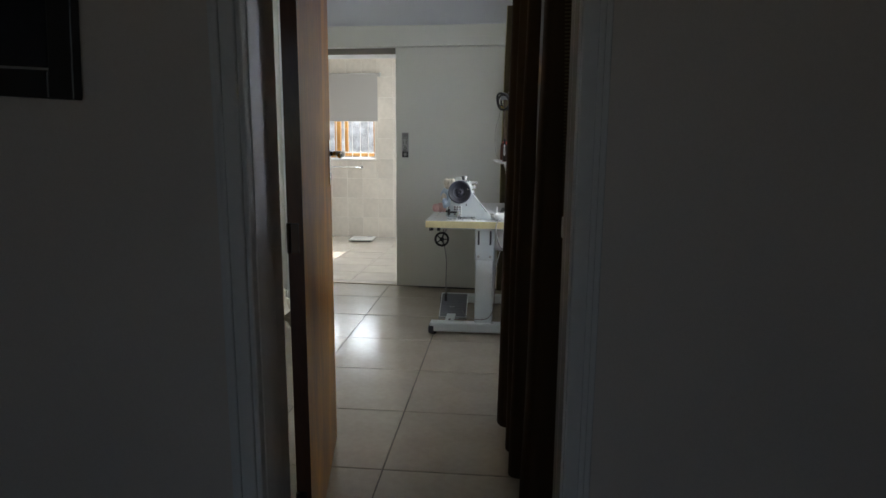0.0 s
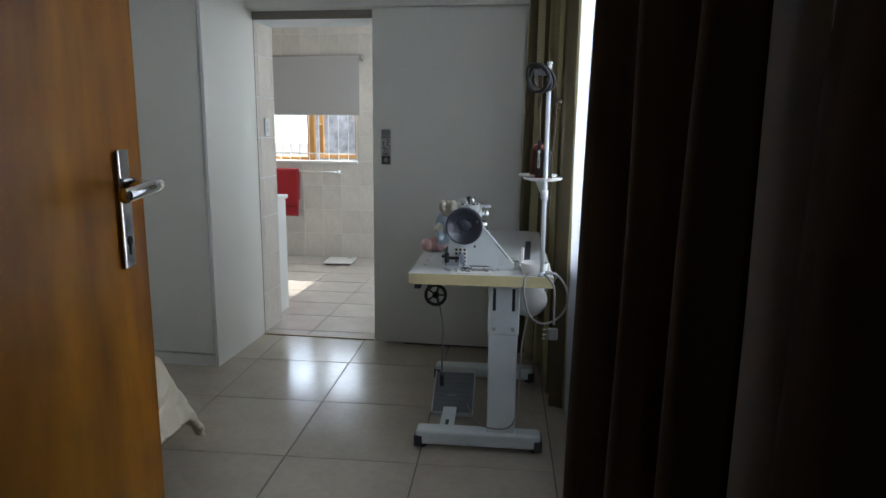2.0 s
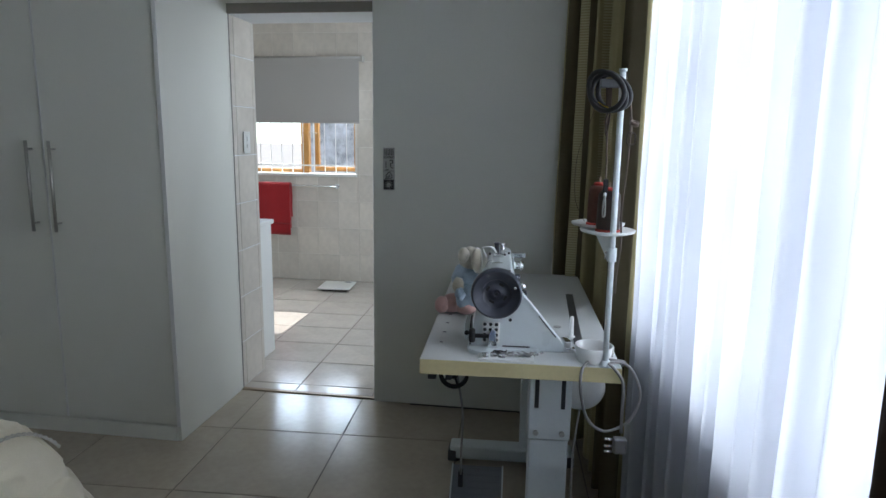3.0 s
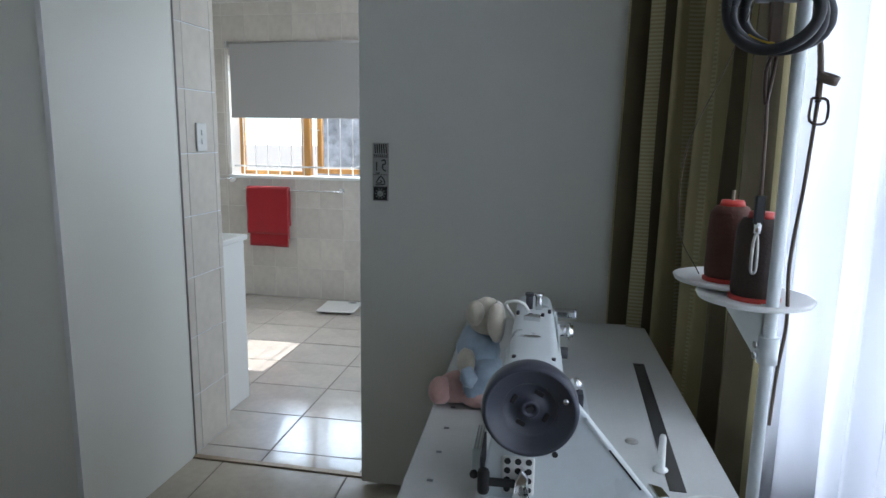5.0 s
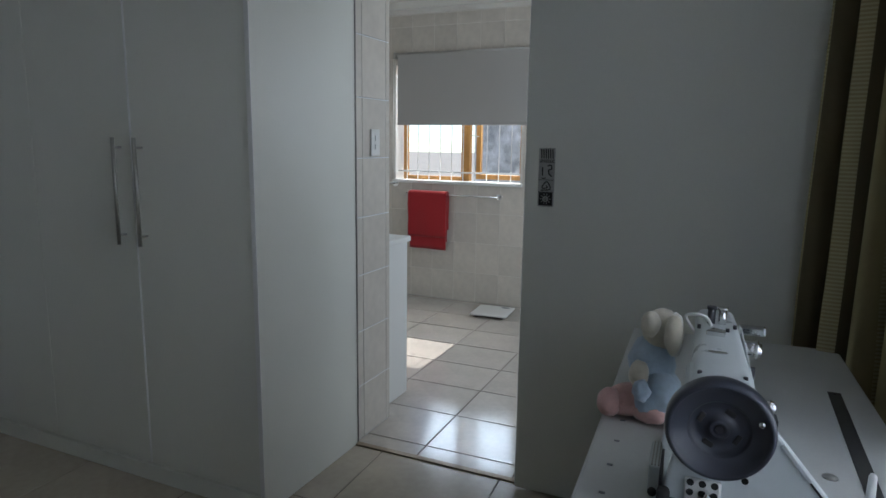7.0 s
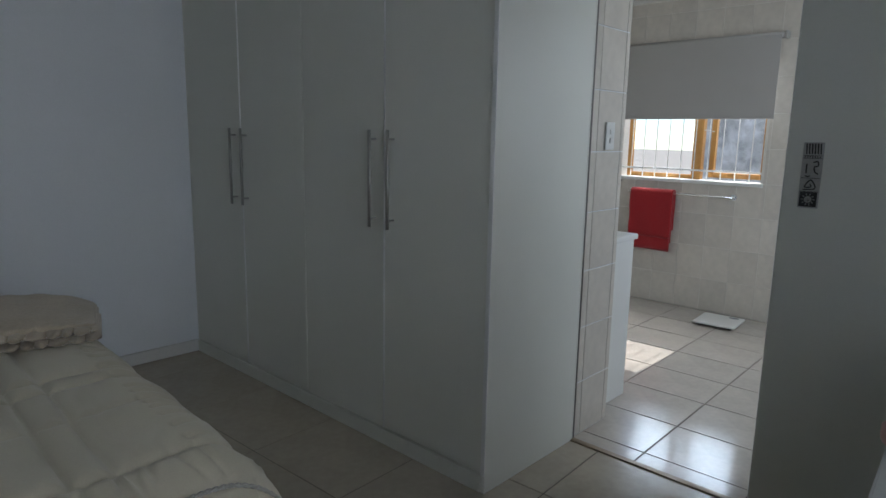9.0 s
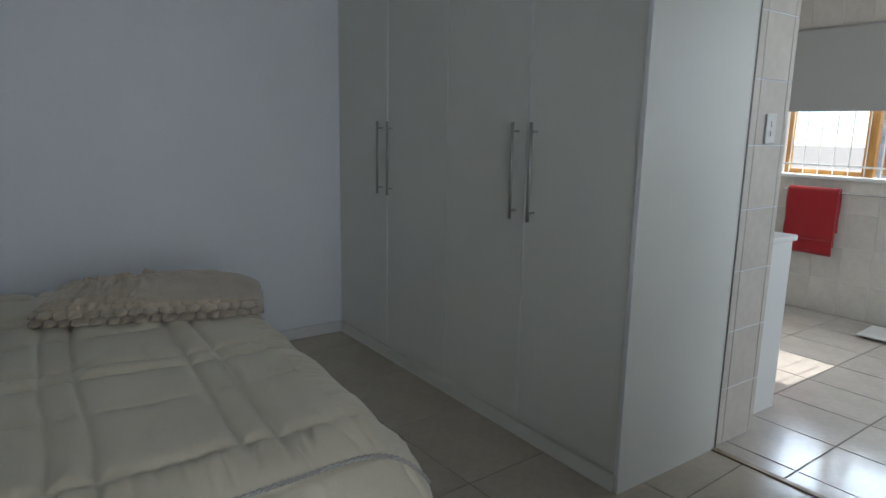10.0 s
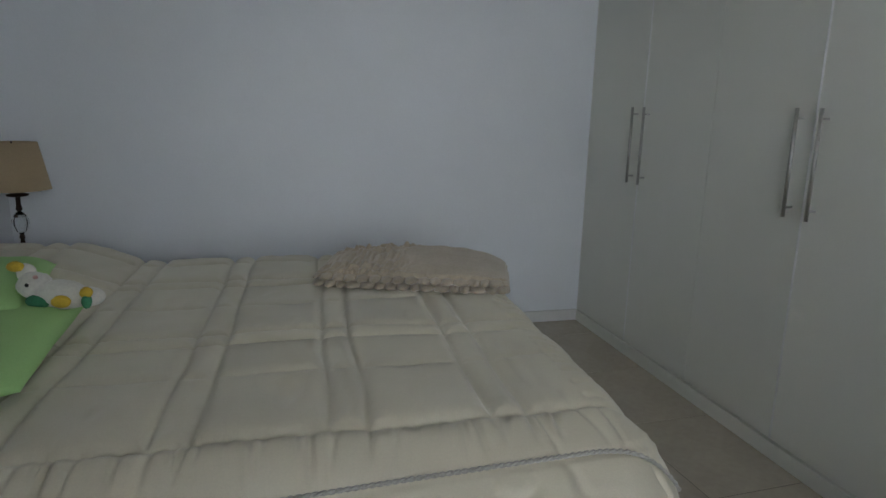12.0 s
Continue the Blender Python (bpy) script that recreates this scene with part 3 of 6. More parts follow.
def bedroom_door():
    t = thing("door_1", "open varnished honey-brown wooden bedroom door with chrome lever handles", "door", at=(-0.287, 1.532, 0), turn=102.9)
    part("leaf", box(0.0, 0.852, -0.040, -0.002, 0.008, 2.025, 0.002), M["door"], t)
    # hinge edge in a darker brown than the leaf
    part("hinge_edge", box(-0.002, 0.001, -0.0415, -0.0005, 0.008, 2.025), M["door_edge"], t, "dark brown hinge edge")
    part("lock_edge", box(0.8505, 0.8535, -0.0405, -0.0015, 0.008, 2.025), M["door"], t)
    for s in (1, -1):
        lever_set(t, s)
    part("lock_face", box(0.853, 0.8545, -0.032, -0.010, 1.10, 1.26), M["chrome"], t)
    for z in (0.22, 1.0, 1.80):
        h = part("hinge", rod((-0.006, -0.004, z - 0.04), (-0.006, -0.004, z + 0.04), 0.006), M["bronze"], t)
        part("hinge_leaf", box(-0.0035, -0.002, -0.030, -0.006, z - 0.04, z + 0.04), M["bronze"], h)
    t["kind"] = "structure"


bedroom_door()


def sliding_door():
    t = thing("door_2", "flat white sliding door half across the bathroom opening", "door")
    t["kind"] = "structure"
    part("panel", box(-0.782, 0.132, 5.166, 5.200, 0.012, 2.02, 0.002), M["melamine"], t)
    part("edge_strip", box(-0.7845, -0.782, 5.1665, 5.1995, 0.012, 2.02), M["edge"], t)
    part("guide_strip", box(-0.60, 0.12, 5.176, 5.190, 0.0, 0.012), M["dark"], t, "dark floor guide")


sliding_door()
structure("pelmet", box(-1.528, WALL_X, 5.120, PART_Y, 1.985, 2.147, 0.003), M["melamine"], "white pelmet board over the sliding door track", "pelmet")
structure("track_rail", box(-1.50, 0.40, 5.172, 5.194, 2.022, 2.045), M["pewter"], "metal sliding door track", "rail")


def plaque():
    t = thing("wall_plaque", "small pewter plaque with four black motif squares on the sliding door", "plaque", at=(-0.706, 5.166, 1.204))
    part("plate", box(-0.029, 0.029, -0.005, 0.0, -0.102, 0.102, 0.002), M["pewter"], t)
    part("dark_square", box(-0.0245, 0.0245, -0.0062, -0.005, -0.098, -0.052), M["ink"], t)
    b = bmesh.new()
    for i in range(6):
        rod((-0.020 + i * 0.008, -0.0055, 0.098), (-0.020 + i * 0.008 + 0.002, -0.0055, 0.066), 0.0019, 6, b)
    part("comb_motif", b, M["ink"], t)
    b = bmesh.new()
    for i in range(7):
        ellipsoid((-0.021 + i * 0.007, -0.0052, 0.057), (0.0022, 0.0012, 0.0022), b, seg=8)
    part("dot_row", b, M["ink"], t)
    b = tube([(0.004, -0.0055, 0.040), (0.016, -0.0055, 0.043), (0.018, -0.0055, 0.030), (0.008, -0.0055, 0.026), (0.010, -0.0055, 0.012), (0.020, -0.0055, 0.004)], 0.0022, 6, 6)
    rod((-0.014, -0.0055, 0.036), (-0.014, -0.0055, 0.006), 0.0021, 6, b)
    tube([(-0.016, -0.0055, -0.002), (-0.008, -0.0055, -0.004), (-0.002, -0.0055, -0.001)], 0.0018, 6, 4, b)
    part("curl_motif", b, M["ink"], t)
    b = tube([(-0.018, -0.0055, -0.045), (0.016, -0.0055, -0.040), (0.002, -0.0055, -0.014), (-0.014, -0.0055, -0.036), (0.004, -0.0055, -0.036), (0.001, -0.0055, -0.027)], 0.0021, 6, 5)
    part("spiral_motif", b, M["ink"], t)
    b = lathe([(0.0105, 0), (0.0105, 0.002), (0.006, 0.002), (0.006, 0)], 20, pose(0, -0.0062, -0.075, 90))
    for i in range(10):
        a = 2 * math.pi * i / 10
        rod((0.013 * math.cos(a), -0.0066, -0.075 + 0.013 * math.sin(a)), (0.019 * math.cos(a), -0.0066, -0.075 + 0.019 * math.sin(a)), 0.0014, 6, b)
    part("sun_motif", b, M["pewter"], t)
    for z in (0.061, 0.053, -0.0085, -0.0505):
        part("groove", box(-0.027, 0.027, -0.0058, -0.005, z - 0.0008, z + 0.0008), M["ink"], t)


plaque()

# strip over the opening, darker than the wall, and threshold between the two floors
structure("head_strip", box(OPL, OPR, PART_Y - 0.012, PART_Y - 0.002, OPT - 0.004, 2.00, 0.002), M["taupe"], "taupe strip over the bathroom opening", "trim")
structure("threshold", box(OPL, OPR, 5.206, 5.236, -0.003, 0.006, 0.003), M["brass"], "worn brown metal threshold strip", "threshold")
structure("corner_trim", box(OPL - 0.003, OPL + 0.012, PART_Y - 0.008, PART_Y + 0.012, 0, OPT, 0.003), M["trim_dark"], "thin dark metal tile corner trim", "trim")
structure("baseboard", box(LEFT_X, LEFT_X + 0.014, DOOR_Y, 4.612, 0, 0.07, 0.003), M["gloss"], "low white painted baseboard", "baseboard")


def window_light(parent, x0, x1, z0, z1, y, w, material):
    """One wooden light of a window with its glass."""
    d = 0.022
    b = box(x0, x0 + w, y - d, y + d, z0, z1, 0.003)
    box(x1 - w, x1, y - d, y + d, z0, z1, 0.003, b)
    box(x0 + w, x1 - w, y - d, y + d, z0, z0 + w, 0.003, b)
    box(x0 + w, x1 - w, y - d, y + d, z1 - w, z1, 0.003, b)
    f = part("sash", b, material, parent)
    g = part("pane", box(x0 + w, x1 - w, y - 0.002, y + 0.002, z0 + w, z1 - w), M["glass"], f)
    g.visible_shadow = False
    return f


def bathroom_window():
    t = structure("window_1", box(BWX0 - 0.02, BWX1 + 0.02, BATH_END - 0.025, BATH_END + 0.08, BWZ0 - 0.022, BWZ0 + 0.004, 0.004), M["plastic"], "wooden bathroom window with white burglar bars", "window")
    y = BATH_END + 0.11
    window_light(t, BWX0 + 0.03, -2.150, BWZ0 + 0.004, BWZ1, y, 0.034, M["pine"])
    part("mullion", box(-2.150, -2.108, y - 0.03, y + 0.03, BWZ0 + 0.004, BWZ1, 0.003), M["pine"], t)
    window_light(t, -2.062, BWX1 - 0.004, BWZ0 + 0.022, BWZ1, y + 0.03, 0.040, M["pine"])
    part("stay", rod((-2.10, y - 0.03, 1.38), (-2.03, y - 0.02, 1.37), 0.004), M["steel"], t)
    for i in range(10):
        x = BWX0 + 0.085 + i * 0.104
        part("bar", rod((x, y - 0.062, BWZ0 + 0.004), (x, y - 0.062, BWZ1), 0.0042, 8), M["bar_white"], t)
    for z in (1.075, 1.72):
        part("cross_bar", box(BWX0, BWX1, y - 0.071, y - 0.066, z - 0.007, z + 0.007), M["bar_white"], t)


bathroom_window()


def bedroom_window():
    t = structure("window_2", box(WALL_X - 0.03, WALL_X + 0.10, WY0 - 0.02, WY1 + 0.02, WZ0 - 0.025, WZ0, 0.004), M["gloss"], "white framed bedroom window behind a sheer curtain", "window")
    x = WALL_X + 0.13
    n = 4
    w = (WY1 - WY0) / n
    for i in range(n):
        y0, y1 = WY0 + i * w, WY0 + (i + 1) * w
        b = box(x - 0.02, x + 0.02, y0, y0 + 0.035, WZ0, WZ1, 0.003)
        box(x - 0.02, x + 0.02, y1 - 0.035, y1, WZ0, WZ1, 0.003, b)
        box(x - 0.02, x + 0.02, y0 + 0.035, y1 - 0.035, WZ0, WZ0 + 0.035, 0.003, b)
        box(x - 0.02, x + 0.02, y0 + 0.035, y1 - 0.035, WZ1 - 0.035, WZ1, 0.003, b)
        f = part("sash", b, M["bar_white"], t)
        g = part("pane", box(x - 0.002, x + 0.002, y0 + 0.035, y1 - 0.035, WZ0 + 0.035, WZ1 - 0.035), M["glass"], f)
        g.visible_shadow = False
    for i in range(17):
        y = WY0 + 0.09 + i * 0.143
        part("bar", rod((x - 0.06, y, WZ0), (x - 0.06, y, WZ1), 0.006, 8), M["bar_white"], t)
    for z in (0.90, 1.22, 1.55, 1.88):
        part("cross_bar", box(x - 0.072, x - 0.067, WY0, WY1, z - 0.008, z + 0.008), M["bar_white"], t)


bedroom_window()

# ---- curtains ----


def drape(path, z0, z1, folds, depth, seed, flare=0.0, dz=0.05, per=26):
    """A hanging cloth with rounded folds along a plan line; returns a bmesh with the cloth's own metres as UV."""
    rnd = random.Random(seed)
    pts = smooth_line([(x, y, 0) for x, y in path], 24)
    seg = [0.0]
    for a, c in zip(pts, pts[1:]):
        seg.append(seg[-1] + (c - a).length)
    total = seg[-1]
    n = folds * per
    phase = [rnd.uniform(-0.35, 0.35) for _ in range(folds + 2)]
    size = [rnd.uniform(0.65, 1.25) for _ in range(folds + 2)]
    b = bmesh.new()
    uv = b.loops.layers.uv.new("UVMap")
    rows = max(8, int((z1 - z0) / dz))
    grid, arc = [], []
    for r in range(rows + 1):
        k = r / rows
        z = z1 + (z0 - z1) * k
        line, u, last = [], [], None
        for i in range(n + 1):
            s = i / n
            d = s * total
            j = max(0, min(len(seg) - 2, next((q for q in range(len(seg) - 1) if seg[q + 1] >= d), len(seg) - 2)))
            f = (d - seg[j]) / max(1e-6, seg[j + 1] - seg[j])
            p = pts[j].lerp(pts[j + 1], f)
            tan = (pts[j + 1] - pts[j]).normalized()
            nor = Vector((-tan.y, tan.x, 0))
            c = s * folds
            fi = int(c)
            w = c - fi
            amp = size[fi] * (1 - w) + size[min(fi + 1, folds + 1)] * w
            ph = phase[fi] * (1 - w) + phase[min(fi + 1, folds + 1)] * w
            wave = math.sin(2 * math.pi * (c + ph * (0.4 + 0.6 * k)))
            wave = math.copysign(abs(wave) ** 0.75, wave)
            off = depth * amp * wave * (0.55 + 0.45 * k) + 0.12 * depth * noise.noise(Vector((s * folds * 2.3, z * 2.1, seed)))
            side = 0.5 * depth * amp * math.sin(4 * math.pi * c) * 0.35
            q = p + nor * (off + flare * k * k) + tan * side
            q.z = z + (0.012 * noise.noise(Vector((s * 9, seed, 3))) if r == rows else 0)
            u.append(0 if last is None else u[-1] + (q - last).length)
            last = q
            line.append(b.verts.new(q))
        grid.append(line)
        arc.append(u)
    mid = arc[rows // 2]
    for r in range(rows):
        for i in range(n):
            f = b.faces.new([grid[r][i], grid[r + 1][i], grid[r + 1][i + 1], grid[r][i + 1]])
            f.smooth = True
            for lp, (rr, ii) in zip(f.loops, ((r, i), (r + 1, i), (r + 1, i + 1), (r, i + 1))):
                lp[uv].uv = (mid[ii], grid[rr][ii].co.z)
    return b


def hang(name, bm, material, label, thick):
    ob = link(name, bm, material, None, label, True)
    m = ob.modifiers.new("thickness", "SOLIDIFY")
    m.thickness, m.offset = thick, 0.0
    return tagged(ob, label, "curtain", "window curtains")


# both heavy curtains carry their shade or window light in the cloth colour
hang("curtain", drape([(0.450, 1.875), (0.375, 2.05), (0.330, 2.32), (0.258, 2.69)], 0.025, 2.27, 4, 0.050, 4), M["curtain"], "heavy striped curtain hanging beside the open door, shade put into its dark brown", 0.003)
hang("curtain", drape([(0.325, 4.30), (0.305, 4.55), (0.280, 4.82), (0.135, 5.095)], 0.03, 2.27, 6, 0.060, 9), M["curtain_lit"], "striped curtain gathered behind the sewing table, window light put into its olive and gold", 0.003)
hang("sheer_curtain", drape([(0.40, 1.95), (0.375, 2.6), (0.385, 3.5), (0.365, 4.36)], 0.02, 2.25, 21, 0.046, 21, -0.02), M["sheer"], "white translucent sheer curtain glowing with daylight", 0.0008)


def curtain_pole():
    t = thing("curtain_pole", "dark curtain pole with brackets over the bedroom window", "curtain pole")
    part("pole", rod((0.345, 1.60, 2.285), (0.345, 5.10, 2.285), 0.012), M["bronze"], t)
    for y in (1.68, 3.5, 5.05):
        part("bracket", box(0.345, WALL_X, y - 0.01, y + 0.01, 2.277, 2.293, 0.002), M["bronze"], t)


curtain_pole()

# ---- wardrobe ----


def bar_handle(parent, x, z0, z1, y):
    h = part("handle", rod((x, y - 0.034, z0), (x, y - 0.034, z1), 0.0070, 12), M["steel"], parent, "slim brushed steel bar handle")
    for z in (z0 + 0.035, z1 - 0.035):
        part("standoff", rod((x, y, z), (x, y - 0.032, z), 0.0045, 10), M["steel"], h)


def wardrobe():
    t = thing("wardrobe", "tall white built-in melamine wardrobe with four closed doors", "wardrobe")
    y = 4.615
    part("end_panel", box(-1.546, -1.528, y - 0.004, PART_Y, 0.0, ROOM_TOP, 0.0015), M["melamine"], t)
    # pale strip paints the bright line along the end panel's front edge
    part("edge_band", box(-1.5465, -1.5275, y - 0.0065, y - 0.0035, 0.068, ROOM_TOP, 0.001), M["edge"], t)
    part("body", box(LEFT_X, -1.546, y + 0.022, PART_Y, 0.07, ROOM_TOP), M["melamine"], t)
    part("plinth", box(LEFT_X, -1.5485, y - 0.008, y + 0.03, 0.0, 0.066, 0.0015), M["melamine"], t)
    seams = (-1.549, -2.086, -2.636, -3.180, -3.735)
    part("filler", box(LEFT_X, -3.737, y + 0.002, y + 0.02, 0.07, ROOM_TOP), M["melamine"], t)
    for i in range(4):
        x1, x0 = seams[i] - 0.0018, seams[i + 1] + 0.0018
        d = part("door", box(x0, x1, y, y + 0.018, 0.073, ROOM_TOP - 0.01, 0.0014), M["melamine"], t)
        # pale strip at the pair seam paints the light its edges catch
        ex = x0 if i % 2 == 0 else x1 - 0.0025
        part("edge_band", box(ex, ex + 0.0025, y - 0.0022, y + 0.017, 0.074, ROOM_TOP - 0.011, 0.0008), M["edge"], d)
        hx = x0 + 0.052 if i % 2 == 0 else x1 - 0.052
        bar_handle(d, hx, 0.935, 1.322, y)


wardrobe()

# ---- bed ----
BX0, BX1, BY0, BY1, BZ = -3.02, -1.47, 1.58, 3.52, 0.585


def bed():
    t = thing("bed", "double bed under a cream quilt, head against the door wall", "bed")
    part("base", box(BX0 + 0.03, BX1 - 0.02, BY0, BY1, 0.10, 0.33, 0.02), M["blind"], t)
    part("mattress", box(BX0 + 0.02, BX1 - 0.01, BY0, BY1, 0.33, BZ - 0.02, 0.05, seg=3), M["toy_white"], t)
    for x in (BX0 + 0.1, BX1 - 0.1):
        for y in (BY0 + 0.1, BY1 - 0.1):
            part("leg", rod((x, y, 0), (x, y, 0.10), 0.025), M["dark"], t)


bed()


def quilt_profile(d, flare, steep=0.0):
    """Outward run and drop of the quilt's side at d metres of cloth past the mattress's edge."""
    r = 0.075 + 0.30 * flare
    if d <= 0:
        return d, 0.0
    a = min(d / r, 1.06 + 0.14 * steep)
    run, drop = r * math.sin(a), r * (1 - math.cos(a))
    rest = d - a * r
    if rest > 0:
        run += rest * math.cos(a)
        drop += rest * math.sin(a)
    return run, drop


QX = BX1 - 0.018      # the quilt's fold along the near side
ROW_SEAMS = ((0.0, 1.0), (-0.315, 0.45), (-0.545, 1.0), (-0.635, 1.0), (-0.91, 0.45), (-1.16, 1.0), (-1.25, 1.0), (-1.52, 0.6))
COLUMN_SEAMS = (-0.155, -0.240, -0.520, -0.605, -0.885, -0.970, -1.250, -1.335, -1.615, -1.700)


def cushioned(u, seams, reach):
    """Loft between quilting seams at cloth place u: 0 on a seam, near 1 amid a panel."""
    v = 1.0
    for p, strength in seams:
        v = min(v, 1 - strength * math.exp(-abs(u - p) / reach))
    return v


def quilt_point(a, b):
    """Place of the cloth a metres past the near side's edge and b past the foot's (negative: on top)."""
    oa, ob_ = max(a, 0.0), max(b, 0.0)
    d = math.hypot(oa, ob_)
    near = max(0.0, min(1.0, (b + 0.9) / 0.9)) if b < 0 else 1.0
    flare = 0.15 + 0.75 * (near if oa > 0 else 0.0) * ((oa / d) ** 2 if d > 0 else 0)
    run, drop = quilt_profile(d, flare, ob_ / d if d > 0 else 0.0)
    if d > 0:
        x = QX + (run * oa / d if oa > 0 else a)
        y = BY1 + (run * ob_ / d if ob_ > 0 else b)
    else:
        x, y = QX + a, BY1 + b
    z = BZ + 0.030 - drop
    return Vector((x, y, z)), d


def slant(p):
    """The quilt lies a little askew on the mattress."""
    p.y += 0.048 * (BX1 - p.x) - 0.022
    return p


def quilt():
    t = thing("quilt", "cream satin quilt with stitched squares draped over the bed", "quilt")
    b = bmesh.new()
    rnd = random.Random(12)
    pleats = []
    u = -1.85
    while u < 0.02:
        pleats.append((u, rnd.uniform(0.06, 0.19), rnd.uniform(0.012, 0.028), rnd.uniform(-0.22, 0.22), rnd.uniform(0.0055, 0.010)))
        u += rnd.choice((0.018, 0.030, 0.042, 0.055, 0.075))
    foot_pleats = []
    u = -1.6
    while u < 0.0:
        foot_pleats.append((u, rnd.uniform(0.06, 0.18), rnd.uniform(0.008, 0.018), rnd.uniform(-0.2, 0.2), rnd.uniform(0.006, 0.011)))
        u += rnd.uniform(0.03, 0.09)
    columns = [(p, 1.0) for p in COLUMN_SEAMS]
    uva, uvb = -1.62, -1.88
    na, nb = 340, 440
    amax, bmax = 0.60, 0.52
    grid = []
    for i in range(na + 1):
        a = uva + (amax - uva) * i / na
        row = []
        for j in range(nb + 1):
            c = uvb + (bmax - uvb) * j / nb
            p, d = quilt_point(a, c)
            e1, _ = quilt_point(a + 0.004, c)
            e2, _ = quilt_point(a, c + 0.004)
            nor = (e1 - p).cross(e2 - p).normalized()
            if a < 0.0:
                wob = 0.010 * noise.noise(Vector((a * 3.0, c * 3.0, 5)))
                cols = columns if c < 0.02 else []
                v = min(cushioned(a + wob, ROW_SEAMS, 0.015), cushioned(c + wob * 1.4, cols, 0.014))
                loft = 0.024 * v - 0.010
                crease = noise.noise(Vector((a * 5.5 + c * 2.0, c * 15.0, 2)))
                loft -= 0.007 * max(0.0, crease - 0.28) * 2
                pull = max(0.0, 1 + a / 0.10)
                for u, length, deep, lean, wide in pleats:
                    if abs(c - u) < 0.03:
                        loft -= 0.16 * deep * math.exp(-((c - u) / wide) ** 2) * pull ** 2
                if c > 0:
                    for u, length, deep, lean, wide in foot_pleats:
                        k = (a - u - lean * d) / wide
                        if abs(k) < 3:
                            loft -= deep * math.exp(-k * k) * max(0.0, 1 - d / length) * min(1, d / 0.012)
                    loft += 0.030 * noise.noise(Vector((a * 3.0, d * 1.5, 7))) * min(1, d / 0.25)
            else:
                rise = min(1.0, a / 0.040)
                loft = -0.010 + 0.020 * rise * (2 - rise)
                for u, length, deep, lean, wide in pleats:
                    k = (c - u - lean * d) / wide
                    if abs(k) < 3:
                        loft -= deep * math.exp(-k * k) * max(0.0, 1 - d / length) * min(1, d / 0.035)
                swell = noise.noise(Vector((c * 7.0, d * 2.0, 4)))
                low = noise.noise(Vector((c * 3.2, d * 1.5, 7)))
                hold = 1 - 0.85 * math.exp(-((d - 0.160) / 0.025) ** 2)
                loft += hold * (0.010 * swell * rise + 0.030 * low * min(1, d / 0.25))
                if d > 0.15:
                    ruck = noise.noise(Vector((p.x * 9, p.y * 9 + 3, p.z * 13)))
                    loft -= 0.016 * max(0.0, 0.24 - abs(ruck)) / 0.24 * min(1, (d - 0.15) / 0.08)
                if 0.150 < d < 0.172:
                    loft -= 0.004
            loft += 0.0030 * noise.noise(Vector((p.x * 9, p.y * 17, p.z * 9))) + 0.006 * noise.noise(p * 5.5) + 0.010 * noise.noise(p * 1.7)
            p = p + nor * loft
            head = max(0.0, min(1.0, (2.25 - p.y) / 0.35))
            far = max(0.0, min(1.0, (-2.35 - p.x) / 0.35))
            s = head * head * (3 - 2 * head) * far * far * (3 - 2 * far)
            p.z += 0.085 * s
            p.z = max(p.z, 0.05)
            row.append(b.verts.new(slant(p)))
        grid.append(row)
    for i in range(na):
        for j in range(nb):
            f = b.faces.new([grid[i][j], grid[i + 1][j], grid[i + 1][j + 1], grid[i][j + 1]])
            f.smooth = True
    ob = part("cover", b, M["quilt"], t)
    m = ob.modifiers.new("thickness", "SOLIDIFY")
    m.thickness, m.offset = 0.016, -1.0
    # twisted cord along the side
    line = []
    for i in range(300):
        s = i / 299
        c = -1.85 + s * 2.00
        turn = max(0.0, c + 0.07)
        p, d = quilt_point(0.160 + 1.5 * turn * turn, c)
        wide = noise.noise(Vector((min(c, 0) * 3.2, 0.15 * 1.5, 7)))
        line.append(slant(p + Vector((0.009, 0.003, 0.013)) * (1.0 + 0.15 * wide)))
    b = bmesh.new()
    for strand in range(2):
        pts = []
        for i, p in enumerate(line):
            a = strand * math.pi + i * 1.35
            pts.append(p + Vector((0, 0.0, 0.0024 * math.sin(a))) + Vector((0.0024 * math.cos(a), 0, 0)))
        tube(pts, 0.0034, 5, 3, b)
    part("rope_trim", b, M["rope"], t, "grey twisted cord trim")


quilt()


